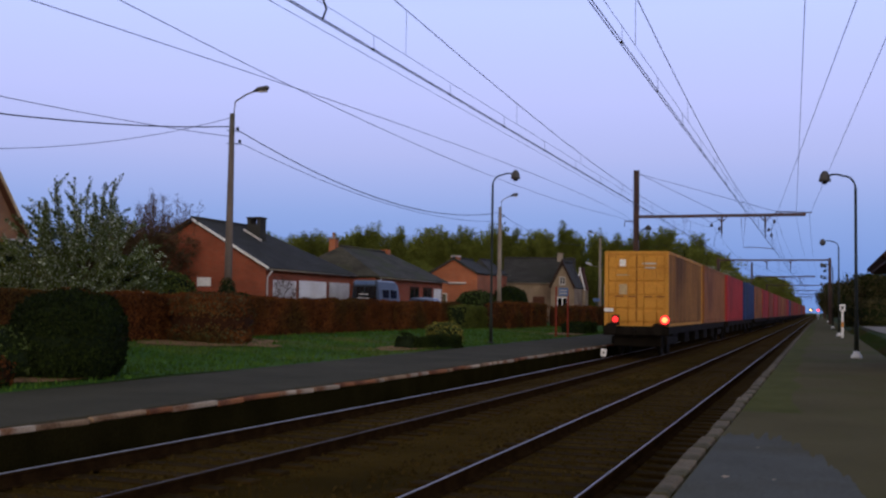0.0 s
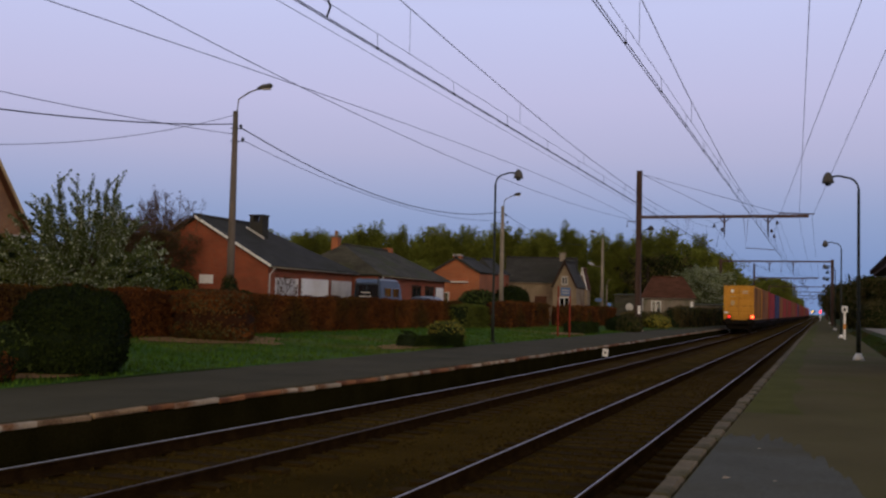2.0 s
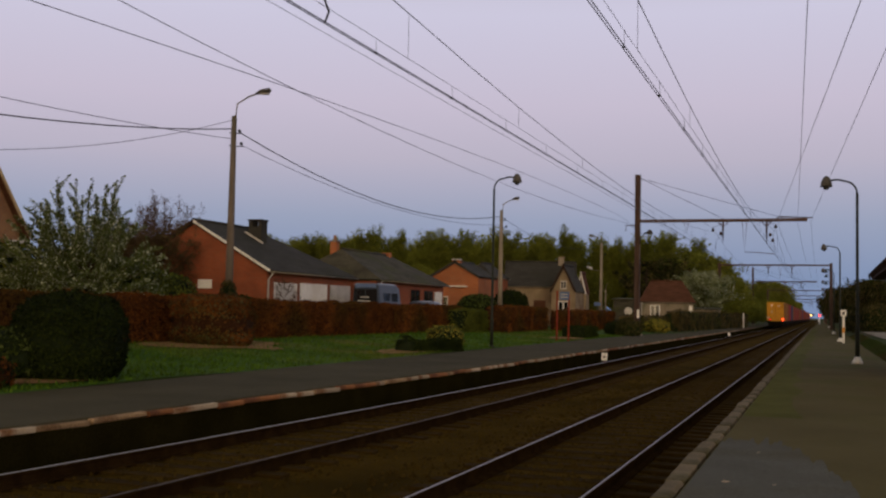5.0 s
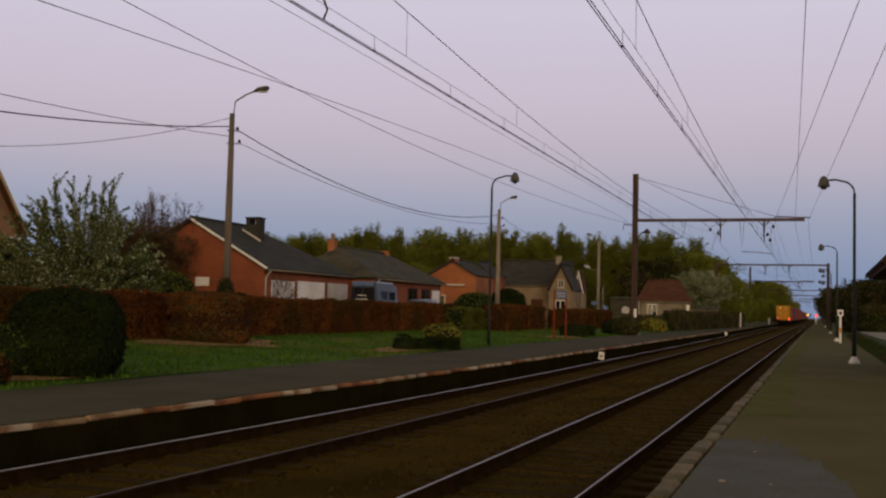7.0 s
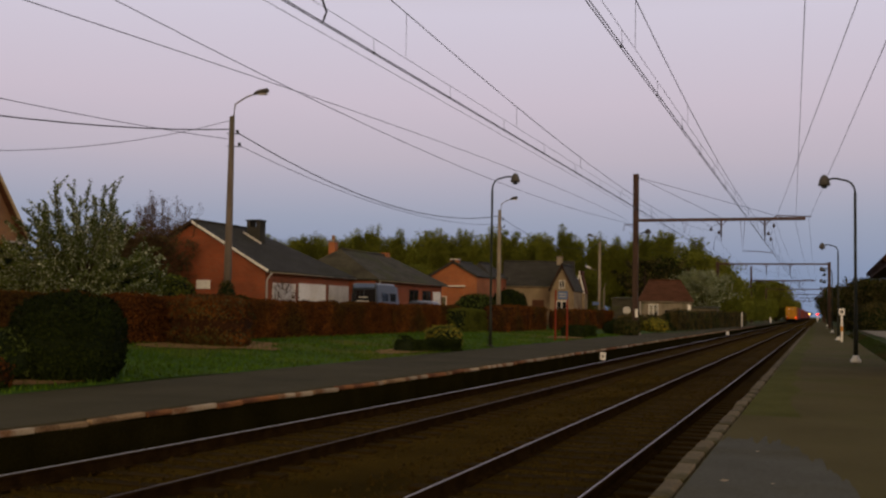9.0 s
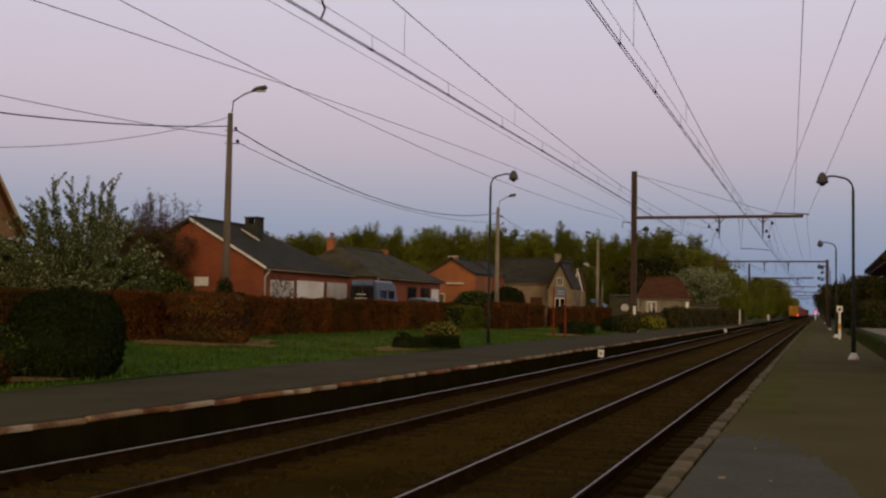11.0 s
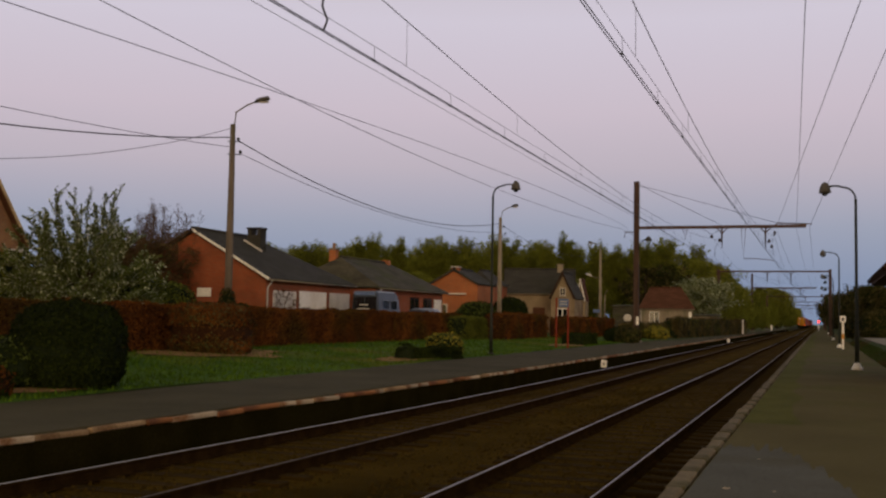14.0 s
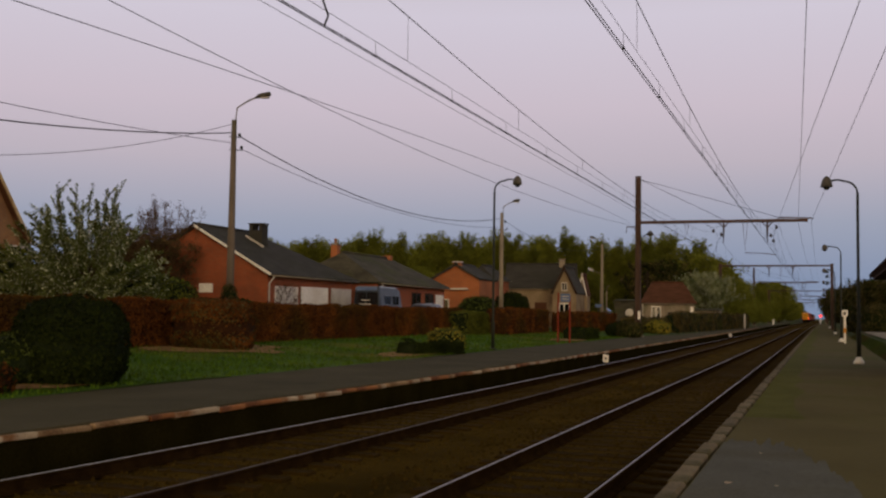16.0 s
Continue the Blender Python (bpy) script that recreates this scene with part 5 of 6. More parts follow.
for i, (x, y) in enumerate(((4.0, 87.5), (6.2, 87.0), (8.6, 88.0), (3.4, 96.0), (3.3, 106.0), (11, 89))):
    round_bush("platform_bush", x, y, 0.5, 1.3, 1.6, 2.4 + 0.3 * (i % 3), ("leaf_dark", "leaf_scrub"), "core_dark", 0.09, 4200, "dark overgrown bush beyond the yard", 80 + i, group="platform bushes")

# ---- houses ----
def slab(bm, pts, t, mi=0):
    """A flat roof or board of thickness t hung under the given outline."""
    a = [bm.verts.new(p) for p in pts]
    nrm = (a[1].co - a[0].co).cross(a[2].co - a[0].co).normalized()
    if nrm.z < 0:
        nrm = -nrm
    b = [bm.verts.new(v.co - nrm * t) for v in a]
    n = len(a)
    fs = [bm.faces.new(a), bm.faces.new(b[::-1])] + [bm.faces.new((a[i], b[i], b[(i + 1) % n], a[(i + 1) % n])) for i in range(n)]
    for f in fs:
        f.material_index = mi
    bmesh.ops.recalc_face_normals(bm, faces=fs)


def window(parent, face, u, z, w, h, casing="white", name="window", panes=2, pane="glass"):
    """A framed window on a wall. face: ('x', x, sign) or ('y', y, sign); u: place along the wall."""
    ax, c, s = face
    def bx(bm, u0, u1, z0, z1, d0, d1):
        lo, hi = sorted((c + s * d0, c + s * d1))
        if ax == "x":
            box(bm, lo, hi, u0, u1, z0, z1)
        else:
            box(bm, u0, u1, lo, hi, z0, z1)
    bm = bmesh.new()
    t = 0.07
    for a in ((u - w / 2, u + w / 2, z, z + t), (u - w / 2, u + w / 2, z + h - t, z + h), (u - w / 2, u - w / 2 + t, z + t, z + h - t), (u + w / 2 - t, u + w / 2, z + t, z + h - t)):
        bx(bm, *a, -0.02, 0.04)
    if panes == 2:
        bx(bm, u - t / 2, u + t / 2, z + t, z + h - t, -0.02, 0.035)
    ob = part(name, bm, M[casing], parent)
    bm = bmesh.new()
    bx(bm, u - w / 2 + t, u + w / 2 - t, z + t, z + h - t, 0.004, 0.012)
    part("pane", bm, M[pane], ob)
    bm = bmesh.new()
    bx(bm, u - w / 2 - 0.08, u + w / 2 + 0.08, z - 0.07, z, 0.0, 0.09)
    part("sill", bm, M["concrete"], ob)
    return ob


def panel_door(parent, face, u, z, w, h, m, name="door", rows=4):
    ax, c, s = face
    def bx(bm, u0, u1, z0, z1, d0, d1):
        lo, hi = sorted((c + s * d0, c + s * d1))
        if ax == "x":
            box(bm, lo, hi, u0, u1, z0, z1)
        else:
            box(bm, u0, u1, lo, hi, z0, z1)
    bm = bmesh.new()
    for k in range(rows):
        bx(bm, u - w / 2, u + w / 2, z + h * k / rows + 0.008, z + h * (k + 1) / rows - 0.008, 0.0, 0.05)
    bx(bm, u - w / 2, u + w / 2, z, z + h, 0.0, 0.035)
    ob = part(name, bm, M[m], parent)
    bm = bmesh.new()
    bx(bm, u + w * 0.36, u + w * 0.42, z + 0.95, z + 1.08, 0.05, 0.09)
    part("handle", bm, M["darkmetal"], ob)
    return ob


def house(name, cx, y0, y1, half, ground, eave, ridge, wall, roof, label, hip=0.0, hip_near=0.0, over=0.3, barge="white", barge_far="roof_r", gutter=True, rz=0.0, group="houses"):
    """A house with its ridge along y, gable or hip towards the camera; eave and ridge are heights in the world."""
    ob = empty(name, cx, y0, ground, rz)
    L, e, r = y1 - y0, eave - ground, ridge - ground
    wh = half - over
    zw = e + (r - e) * over / half - 0.12
    bm = bmesh.new()
    if hip_near:
        prism(bm, [(-wh, -0.3), (wh, -0.3), (wh, zw), (-wh, zw)], 0, L)
    else:
        if hip:
            prism(bm, [(-wh, -0.3), (wh, -0.3), (wh, zw), (-wh, zw)], 0, L)
            prism(bm, [(-wh, zw), (wh, zw), (0, r - 0.14)], 0, 0.3)
        else:
            prism(bm, [(-wh, -0.3), (wh, -0.3), (wh, zw), (0, r - 0.14), (-wh, zw)], 0, L)
    part("wall", bm, wall, ob)
    bm = bmesh.new()
    o = 0.22
    a0, a1 = -o, L + o
    r0, r1 = (-o if not hip_near else hip_near), (L + o if not hip else L - hip)
    slab(bm, [(half, a0, e), (half, a1, e), (0, r1, r), (0, r0, r)], 0.14)
    slab(bm, [(-half, a0, e), (0, r0, r), (0, r1, r), (-half, a1, e)], 0.14)
    if hip:
        slab(bm, [(half, a1, e), (-half, a1, e), (0, r1, r)], 0.14)
    if hip_near:
        slab(bm, [(half, a0, e), (0, r0, r), (-half, a0, e)], 0.14)
    rf = part("roof", bm, roof, ob)
    bm = bmesh.new()
    tube(bm, [(0, r0, r + 0.01), (0, r1, r + 0.01)], 0.09, 6)
    part("ridge_tiles", bm, roof, rf)
    if not hip_near and barge:
        for s in (1, -1):
            bm = bmesh.new()
            slab(bm, [(s * half, a0 - 0.03, e + 0.01), (s * half, a0 + 0.0, e + 0.01), (0, a0 + 0.0, r + 0.01), (0, a0 - 0.03, r + 0.01)], 0.11)
            part("bargeboard", bm, M[barge if s > 0 or barge == "cream" else barge_far], rf)
    if gutter:
        bm = bmesh.new()
        tube(bm, [(half + 0.03, a0, e - 0.09), (half + 0.03, a1, e - 0.09)], 0.04, 6)
        part("gutter", bm, M["concrete"], rf)
        bm = bmesh.new()
        tube(bm, [(half + 0.02, 0.05, e - 0.12), (wh + 0.07, 0.05, e - 0.45), (wh + 0.07, 0.05, 0.0)], 0.045, 6)
        part("downpipe", bm, M["white_dim"], ob)
    return tagged(ob, label, "house", group)


def chimney(parent, x, y, z0, z1, w, d, m, cap=True, label=""):
    bm = bmesh.new()
    box(bm, x - w / 2, x + w / 2, y - d / 2, y + d / 2, z0, z1)
    c = part("chimney", bm, m, parent, label)
    if cap:
        bm = bmesh.new()
        box(bm, x - w / 2 - 0.05, x + w / 2 + 0.05, y - d / 2 - 0.05, y + d / 2 + 0.05, z1 + 0.004, z1 + 0.1, 0.02)
        part("chimney_cap", bm, M["concrete"], c)
    return c


# red brick bungalow with its gable to the railway
h1 = house("brick_bungalow", -28.15, 44.0, 53.4, 4.22, 0.7, 3.45, 5.81, M["brick"], M["slate"], "red brick bungalow with dark slate roof and white bargeboards", hip=4.0)
# slit chimney: two piers with a slab over a see-through opening
cbm = bmesh.new()
box(cbm, 0.75, 1.5, 3.7, 4.3, 4.0, 5.08)
box(cbm, 0.75, 0.95, 3.7, 4.3, 5.08, 5.38)
box(cbm, 1.3, 1.5, 3.7, 4.3, 5.08, 5.38)
ch = part("chimney", cbm, M["slate"], h1, "dark chimney open at the top")
cbm = bmesh.new()
box(cbm, 0.70, 1.55, 3.65, 4.35, 5.384, 5.46, 0.02)
part("chimney_cap", cbm, M["slate"], ch)
cbm = bmesh.new()
slab(cbm, [(0.6, 3.62, 4.86), (1.65, 3.62, 4.28), (1.65, 3.69, 4.28), (0.6, 3.69, 4.86)], 0.12)
part("chimney_flashing", cbm, M["white_dim"], ch, "pale lead flashing")
panel_door(h1, ("x", 3.92, 1), 4.85, -0.1, 3.05, 2.35, "white", "garage_door", 4)
panel_door(h1, ("x", 3.92, 1), 8.0, -0.1, 2.5, 2.35, "white_dim", "garage_door", 4)
window(h1, ("x", 3.92, 1), 1.85, 0.0, 2.3, 2.2, "white", pane="white_dim")
cbm = bmesh.new()
box(cbm, 0.28, 1.02, -0.06, -0.0, 1.86, 2.28, 0.01)
part("wall_box", cbm, M["white"], h1, "white rectangular plate on the gable")

# second bungalow beyond it, hipped roof
h2 = house("brick_bungalow", -26.0, 54.6, 65.7, 3.1, 0.7, 3.40, 5.15, M["brick"], M["slate_o"], "red brick bungalow with hipped old grey roof", hip=2.5, hip_near=1.3)
chimney(h2, -0.45, 1.35, 3.6, 4.85, 0.40, 0.40, M["brick_o"])
chimney(h2, 0.0, 8.1, 4.0, 4.62, 0.5, 0.4, M["brick_o"], cap=False)
cbm = bmesh.new()
lathe(cbm, [(0.09, 4.95), (0.10, 5.0), (0.08, 5.18), (0.10, 5.2), (0.10, 5.24)], 10, -0.45, 1.35)
part("chimney_pot", cbm, M["brick_y"], h2, "pale clay chimney pot")
for u in (5.95, 8.2):
    window(h2, ("x", 2.8, 1), u, 0.85, 1.5, 1.4, "roof_r")
panel_door(h2, ("x", 2.8, 1), 10.05, -0.1, 1.4, 2.3, "white")

# taller orange house
h3 = house("orange_house", -25.95, 76.0, 80.4, 1.98, 0.7, 4.34, 5.47, M["brick_o"], M["slate"], "orange brick house with clipped dark roof", barge=None, gutter=False, over=0.12)
chimney(h3, 0.0, 0.4, 4.5, 4.84, 0.6, 0.5, M["brick_o"], cap=False)
cbm = bmesh.new()
box(cbm, -0.34, 0.34, 0.1, 0.7, 4.842, 4.93, 0.02)
part("chimney_cap", cbm, M["white_dim"], h3, "pale chimney slab")
cbm = bmesh.new()
box(cbm, -0.49, 1.0, -0.25, -0.02, 2.80, 2.92, 0.02)
part("canopy", cbm, M["white_dim"], h3, "narrow white canopy slab")
window(h3, ("y", 0.0, -1), -1.0, 1.0, 1.0, 1.1, "white_dim")
h3b = house("orange_house", -25.5, 80.6, 85.0, 1.22, 0.7, 4.49, 5.6, M["brick"], M["slate"], "small brick annexe with dark roof and white fascia", hip_near=0.5, hip=1.2, over=0.12)
cbm = bmesh.new()
box(cbm, 0.15, 1.2, -0.27, -0.235, 3.66, 3.82, 0.01)
part("fascia", cbm, M["white"], h3b)

# beige house with a long grey roof, ridge across the view
h4 = house("beige_house", -25.7, 89.5, 95.2, 2.7, 0.7, 3.95, 6.1, M["render"], M["slate"], "beige rendered house with old grey tiled roof", rz=-76, over=0.2, barge="roof_r")
for u in (1.2, 4.3):
    window(h4, ("x", 2.5, 1), u, 0.9, 1.0, 1.2)
panel_door(h4, ("x", 2.5, 1), 2.8, -0.05, 1.0, 2.1, "tile_b")
chimney(h4, 0.1, 4.6, 4.9, 5.75, 0.55, 0.5, M["concrete"], label="pale rendered chimney")
h4b = house("white_gable_house", -22.3, 104.0, 105.4, 0.55, 0.7, 3.6, 5.8, M["render"], M["tile_b"], "narrow house with steep white-edged gable", over=0.08, gutter=False, barge_far="white")
window(h4b, ("y", 0.0, -1), 0.0, 2.2, 0.4, 0.7)
h4c = house("beige_house_wing", -20.1, 86.7, 90.0, 1.12, 0.7, 3.5, 5.74, M["render"], M["slate"], "steep front gable wing of the beige house", over=0.12, gutter=False, barge="roof_r")
window(h4c, ("y", 0.0, -1), 0.0, 0.9, 0.9, 1.1)
window(h4c, ("y", 0.0, -1), 0.0, 3.0, 0.5, 0.7, "white_dim")

# low house with a brown tiled roof
h5 = house("brown_roofed_house", -18.0, 113.7, 119.0, 2.55, 0.5, 3.1, 5.3, M["concrete"], M["tile_b"], "low house with brown tiled roof and grey walls", rz=-80, over=0.25, hip=1.0, hip_near=1.0)
window(h5, ("x", 2.45, 1), 1.4, 0.3, 1.0, 1.95, "white")
panel_door(h5, ("x", 2.45, 1), 5.0, -0.1, 0.3, 2.35, "white", "post_panel", 1)
window(h5, ("x", 2.45, 1), 3.4, 1.0, 1.8, 0.7, "concrete")


def shed(x, y, w, d, h, label, wall="concrete"):
    ob = empty("garden_shed", x, y, 0.45)
    bm = bmesh.new()
    box(bm, -w / 2, w / 2, 0, d, -0.1, h)
    part("wall", bm, M[wall], ob)
    bm = bmesh.new()
    slab(bm, [(-w / 2 - 0.2, -0.25, h + 0.12), (w / 2 + 0.2, -0.25, h + 0.12), (w / 2 + 0.2, d + 0.2, h + 0.3), (-w / 2 - 0.2, d + 0.2, h + 0.3)], 0.1)
    part("roof", bm, M["slate_o"], ob)
    window(ob, ("y", 0.0, -1), 0.5, 0.8, 1.0, 0.8, "roof_r", panes=1)
    tagged(ob, label, "shed", "sheds")


shed(-12.6, 126.0, 2.9, 3.0, 1.95, "low pale garden shed with flat grey roof")
shed(-20.2, 122.0, 4.5, 4.0, 2.9, "flat-roofed outbuilding with pale fascia", "slate_o")

# gable at the edge of the view
h0 = house("ochre_house", -25.95, 25.4, 34.4, 4.6, 0.7, 4.0, 10.1, M["brick_y"], M["tile_b"], "ochre brick house with cream bargeboards", barge="cream", over=0.35, rz=90)
cbm = bmesh.new()
box(cbm, 3.55, 4.6, -0.2, -0.02, 3.0, 3.14, 0.01)
part("eave_box", cbm, M["white_dim"], h0, "pale boxed eave")


def station_roof():
    """Corner of the station building whose eave hangs into view behind the platform."""
    ob = empty("station_building", 3.9, 27.0, 0.26)
    bm = bmesh.new()
    box(bm, -1.1, 6.0, 0.3, 7.6, -0.2, 3.0)
    part("wall", bm, M["brick_y"], ob)
    bm = bmesh.new()
    slab(bm, [(-2.55, -0.5, 2.85), (-2.55, 8.2, 2.85), (1.8, 4.0, 7.4), (1.8, 3.0, 7.4)], 0.16)
    slab(bm, [(-2.55, 8.2, 2.85), (6.5, 8.2, 2.85), (1.8, 4.0, 7.4)], 0.16)
    slab(bm, [(-2.55, -0.5, 2.85), (1.8, 3.0, 7.4), (6.5, -0.5, 2.85)], 0.16)
    slab(bm, [(6.5, -0.5, 2.85), (1.8, 3.0, 7.4), (1.8, 4.0, 7.4), (6.5, 8.2, 2.85)], 0.16)
    part("roof", bm, M["roof_r"], ob)
    bm = bmesh.new()
    box(bm, -2.45, 6.3, -0.4, 8.1, 2.68, 2.74)
    part("soffit", bm, M["roof_r"], ob)
    window(ob, ("x", -1.1, -1), 2.5, 0.8, 1.1, 1.4)
    tagged(ob, "station building with overhanging dark brown roof", "station building")


station_roof()


# ---- vehicles ----
def wheel(parent, x, y, r, w=0.2):
    bm = bmesh.new()
    tube(bm, [(x - w / 2, y, r), (x + w / 2, y, r)], r, 14)
    t = part("wheel", bm, M["black"], parent)
    bm = bmesh.new()
    s = 1 if x > 0 else -1
    tube(bm, [(x + s * (w / 2 - 0.01), y, r), (x + s * (w / 2 + 0.015), y, r)], r * 0.6, 10)
    part("rim", bm, M["lampshade"], t)


def shell(bm, sections, mi=0):
    """A body skinned over cross-sections: (y, half width low, half width high, z low, z shoulder, z top)."""
    rings = []
    for y, wl_, wt, z0, zs, z1 in sections:
        half = [(wl_ * 0.92, z0), (wl_, z0 + 0.12), (wl_, zs), (wt, z1 - 0.08), (wt * 0.85, z1)]
        ring = [(x, z) for x, z in half] + [(-x, z) for x, z in half[::-1]]
        rings.append([bm.verts.new((x, y, z)) for x, z in ring])
    n = len(rings[0])
    fs = []
    for a, b in zip(rings, rings[1:]):
        for i in range(n):
            fs.append(bm.faces.new((a[i], a[(i + 1) % n], b[(i + 1) % n], b[i])))
    fs += [bm.faces.new(rings[0]), bm.faces.new(rings[-1])]
    for f in fs:
        f.material_index = mi
    bmesh.ops.recalc_face_normals(bm, faces=fs)


def make_van():
    ob = empty("panel_van", -21.85, 50.0, 0.7, 2)
    bm = bmesh.new()
    shell(bm, [(0, 0.86, 0.74, 0.32, 1.25, 2.30), (0.15, 0.92, 0.80, 0.3, 1.25, 2.36), (2.9, 0.92, 0.80, 0.3, 1.2, 2.36), (3.5, 0.92, 0.76, 0.3, 1.15, 2.2), (4.1, 0.90, 0.66, 0.3, 1.1, 1.45), (4.8, 0.82, 0.68, 0.35, 0.8, 1.05)])
    part("body", bm, M["van"], ob)
    for s in (-1, 1):
        bm = bmesh.new()
        box(bm, min(s * 0.02, s * 0.76), max(s * 0.02, s * 0.76), -0.03, 0.01, 0.80, 2.05, 0.015)
        d = part("rear_window", bm, M["glass"], ob)
        bm = bmesh.new()
        box(bm, min(s * 0.80, s * 0.86), max(s * 0.80, s * 0.86), -0.03, 0.02, 0.95, 1.35, 0.01)
        part("tail_light", bm, M["c_red"], ob, "unlit red tail light")
        for y in (0.95, 3.85):
            wheel(ob, s * 0.83, y, 0.33)
    for z, w in ((1.62, 0.34), (1.42, 0.46)):
        bm = bmesh.new()
        box(bm, -w, w * 0.7, -0.036, -0.031, z, z + 0.045)
        part("writing_bar", bm, M["white_dim"], ob)
    bm = bmesh.new()
    box(bm, -0.26, 0.26, -0.035, -0.005, 0.62, 0.73)
    part("number_plate", bm, M["white"], ob, "plain white plate")
    bm = bmesh.new()
    box(bm, -0.66, 0.66, -0.03, 0.12, 2.12, 2.30, 0.02)
    part("roof_strip", bm, M["signblue"], ob, "pale blue strip above the doors")
    for y in (1.2, 2.5):
        bm = bmesh.new()
        box(bm, 0.855, 0.895, y - 0.5, y + 0.5, 1.42, 1.9, 0.02)
        part("side_window", bm, M["glass"], ob)
    bm = bmesh.new()
    box(bm, -0.85, 0.85, -0.1, 0.1, 0.35, 0.55, 0.04)
    part("bumper", bm, M["black"], ob)
    ob.scale = (0.84, 0.92, 1.0)
    tagged(ob, "dark blue van parked in front of the garages", "van")


def make_car():
    ob = empty("parked_car", -21.6, 56.6, 0.78, 0)
    bm = bmesh.new()
    shell(bm, [(0, 0.74, 0.62, 0.35, 0.85, 1.0), (0.5, 0.84, 0.62, 0.28, 0.9, 1.40), (1.2, 0.86, 0.62, 0.25, 0.9, 1.50), (2.3, 0.86, 0.60, 0.25, 0.9, 1.45), (3.1, 0.84, 0.66, 0.28, 0.85, 0.98), (4.1, 0.76, 0.6, 0.32, 0.7, 0.8)])
    part("body", bm, M["van"], ob)
    bm = bmesh.new()
    slab(bm, [(-0.58, 0.30, 1.13), (0.58, 0.30, 1.13), (0.54, 0.52, 1.36), (-0.54, 0.52, 1.36)], -0.02)
    part("rear_window", bm, M["glass"], ob)
    for s in (-1, 1):
        for y in (0.75, 3.3):
            wheel(ob, s * 0.78, y, 0.31)
    tagged(ob, "dark blue hatchback parked behind the hedge", "car")


make_van()
make_car()

# ---- freight train ----
TRAIN_X, REAR0, SPEED = CL, 41.0, 26.03
moving = []


def container(name, mname, length, label, doors, side=None):
    ob = empty(name)
    w, h, t = 1.22, 2.86, 0.036
    bm = bmesh.new()
    n = int(length / 0.28)
    for s in (-1, 1):
        cols = []
        for i in range(n + 1):
            y = 0.12 + (length - 0.24) * i / n
            x = s * (w - 0.02 - (t if i % 4 in (1, 2) else 0))
            cols.append((bm.verts.new((x, y, 0.16)), bm.verts.new((x, y, h - 0.1))))
        for a, b in zip(cols, cols[1:]):
            bm.faces.new((a[0], b[0], b[1], a[1]) if s > 0 else (a[1], b[1], b[0], a[0]))
    box(bm, -w + 0.03, w - 0.03, 0.06, length - 0.06, h - 0.09, h - 0.03)
    box(bm, -w + 0.03, w - 0.03, 0.06, length - 0.06, 0.05, 0.14)
    box(bm, -w + 0.06, w - 0.06, length - 0.1, length - 0.04, 0.1, h - 0.08)
    box(bm, -w + 0.06, w - 0.06, 0.07, 0.1, 0.1, h - 0.08)
    # a separate side material carries the shade of the long sides in its colour
    part("body", bm, M[side or mname], ob, "grimy corrugated sides, darkened as if in shade" if side else "")
    bm = bmesh.new()
    for s in (-1, 1):
        for y in (0, length - 0.16):
            box(bm, min(s * w, s * (w - 0.14)), max(s * w, s * (w - 0.14)), y, y + 0.16, 0.0, h, 0.01)
        for z in (0.0, h - 0.1):
            box(bm, min(s * w, s * (w - 0.07)), max(s * w, s * (w - 0.07)), 0.16, length - 0.16, z, z + 0.1)
    for y in (0, length - 0.1):
        for z in (0.0, h - 0.12):
            box(bm, -w + 0.14, w - 0.14, y, y + 0.1, z, z + 0.12)
    part("frame", bm, M[mname], ob)
    if doors:
        for s in (-1, 1):
            bm = bmesh.new()
            for k in range(5):
                z0 = 0.16 + k * 0.52
                box(bm, min(s * 0.03, s * 1.06), max(s * 0.03, s * 1.06), 0.0, 0.05, z0, z0 + 0.42, 0.025)
            box(bm, min(s * 0.02, s * 1.07), max(s * 0.02, s * 1.07), 0.04, 0.07, 0.13, h - 0.13)
            d = part("door", bm, M[mname], ob)
            for xx in (0.30, 0.78):
                bm = bmesh.new()
                tube(bm, [(s * xx, -0.035, 0.06), (s * xx, -0.035, h - 0.05)], 0.02, 6)
                part("locking_bar", bm, M[mname], d)
                bm = bmesh.new()
                box(bm, min(s * xx, s * xx + 0.3), max(s * xx, s * xx + 0.3), -0.07, -0.05, 1.1, 1.15)
                part("door_handle", bm, M["c_grime_shade"], d)
        for x, z, ww, hh, m in ((-0.52, 2.28, 0.24, 0.26, "white"), (-0.5, 1.92, 0.5, 0.05, "cream"), (-0.5, 1.2, 0.3, 0.4, "cream"), (0.5, 2.35, 0.55, 0.07, "white_dim"), (0.5, 2.2, 0.45, 0.05, "white_dim")):
            bm = bmesh.new()
            box(bm, x - ww / 2, x + ww / 2, -0.012, -0.002, z, z + hh)
            part("marking", bm, M[m], ob, "faded plain marking")
    return tagged(ob, label, "shipping container", "containers on the train")


def bogie(parent, y):
    bm = bmesh.new()
    for s in (-1, 1):
        box(bm, min(s * 0.95, s * 1.08), max(s * 0.95, s * 1.08), y - 1.35, y + 1.35, 0.42, 0.72, 0.03)
    box(bm, -0.95, 0.95, y - 0.25, y + 0.25, 0.45, 0.8, 0.03)
    b = part("bogie", bm, M["wagon"], parent)
    for dy in (-0.9, 0.9):
        bm = bmesh.new()
        tube(bm, [(-0.8, y + dy, 0.46), (0.8, y + dy, 0.46)], 0.09, 8)
        for s in (-1, 1):
            tube(bm, [(s * 0.69, y + dy, 0.46), (s * 0.82, y + dy, 0.46)], 0.46, 16)
        part("wheelset", bm, M["wagon"], b)


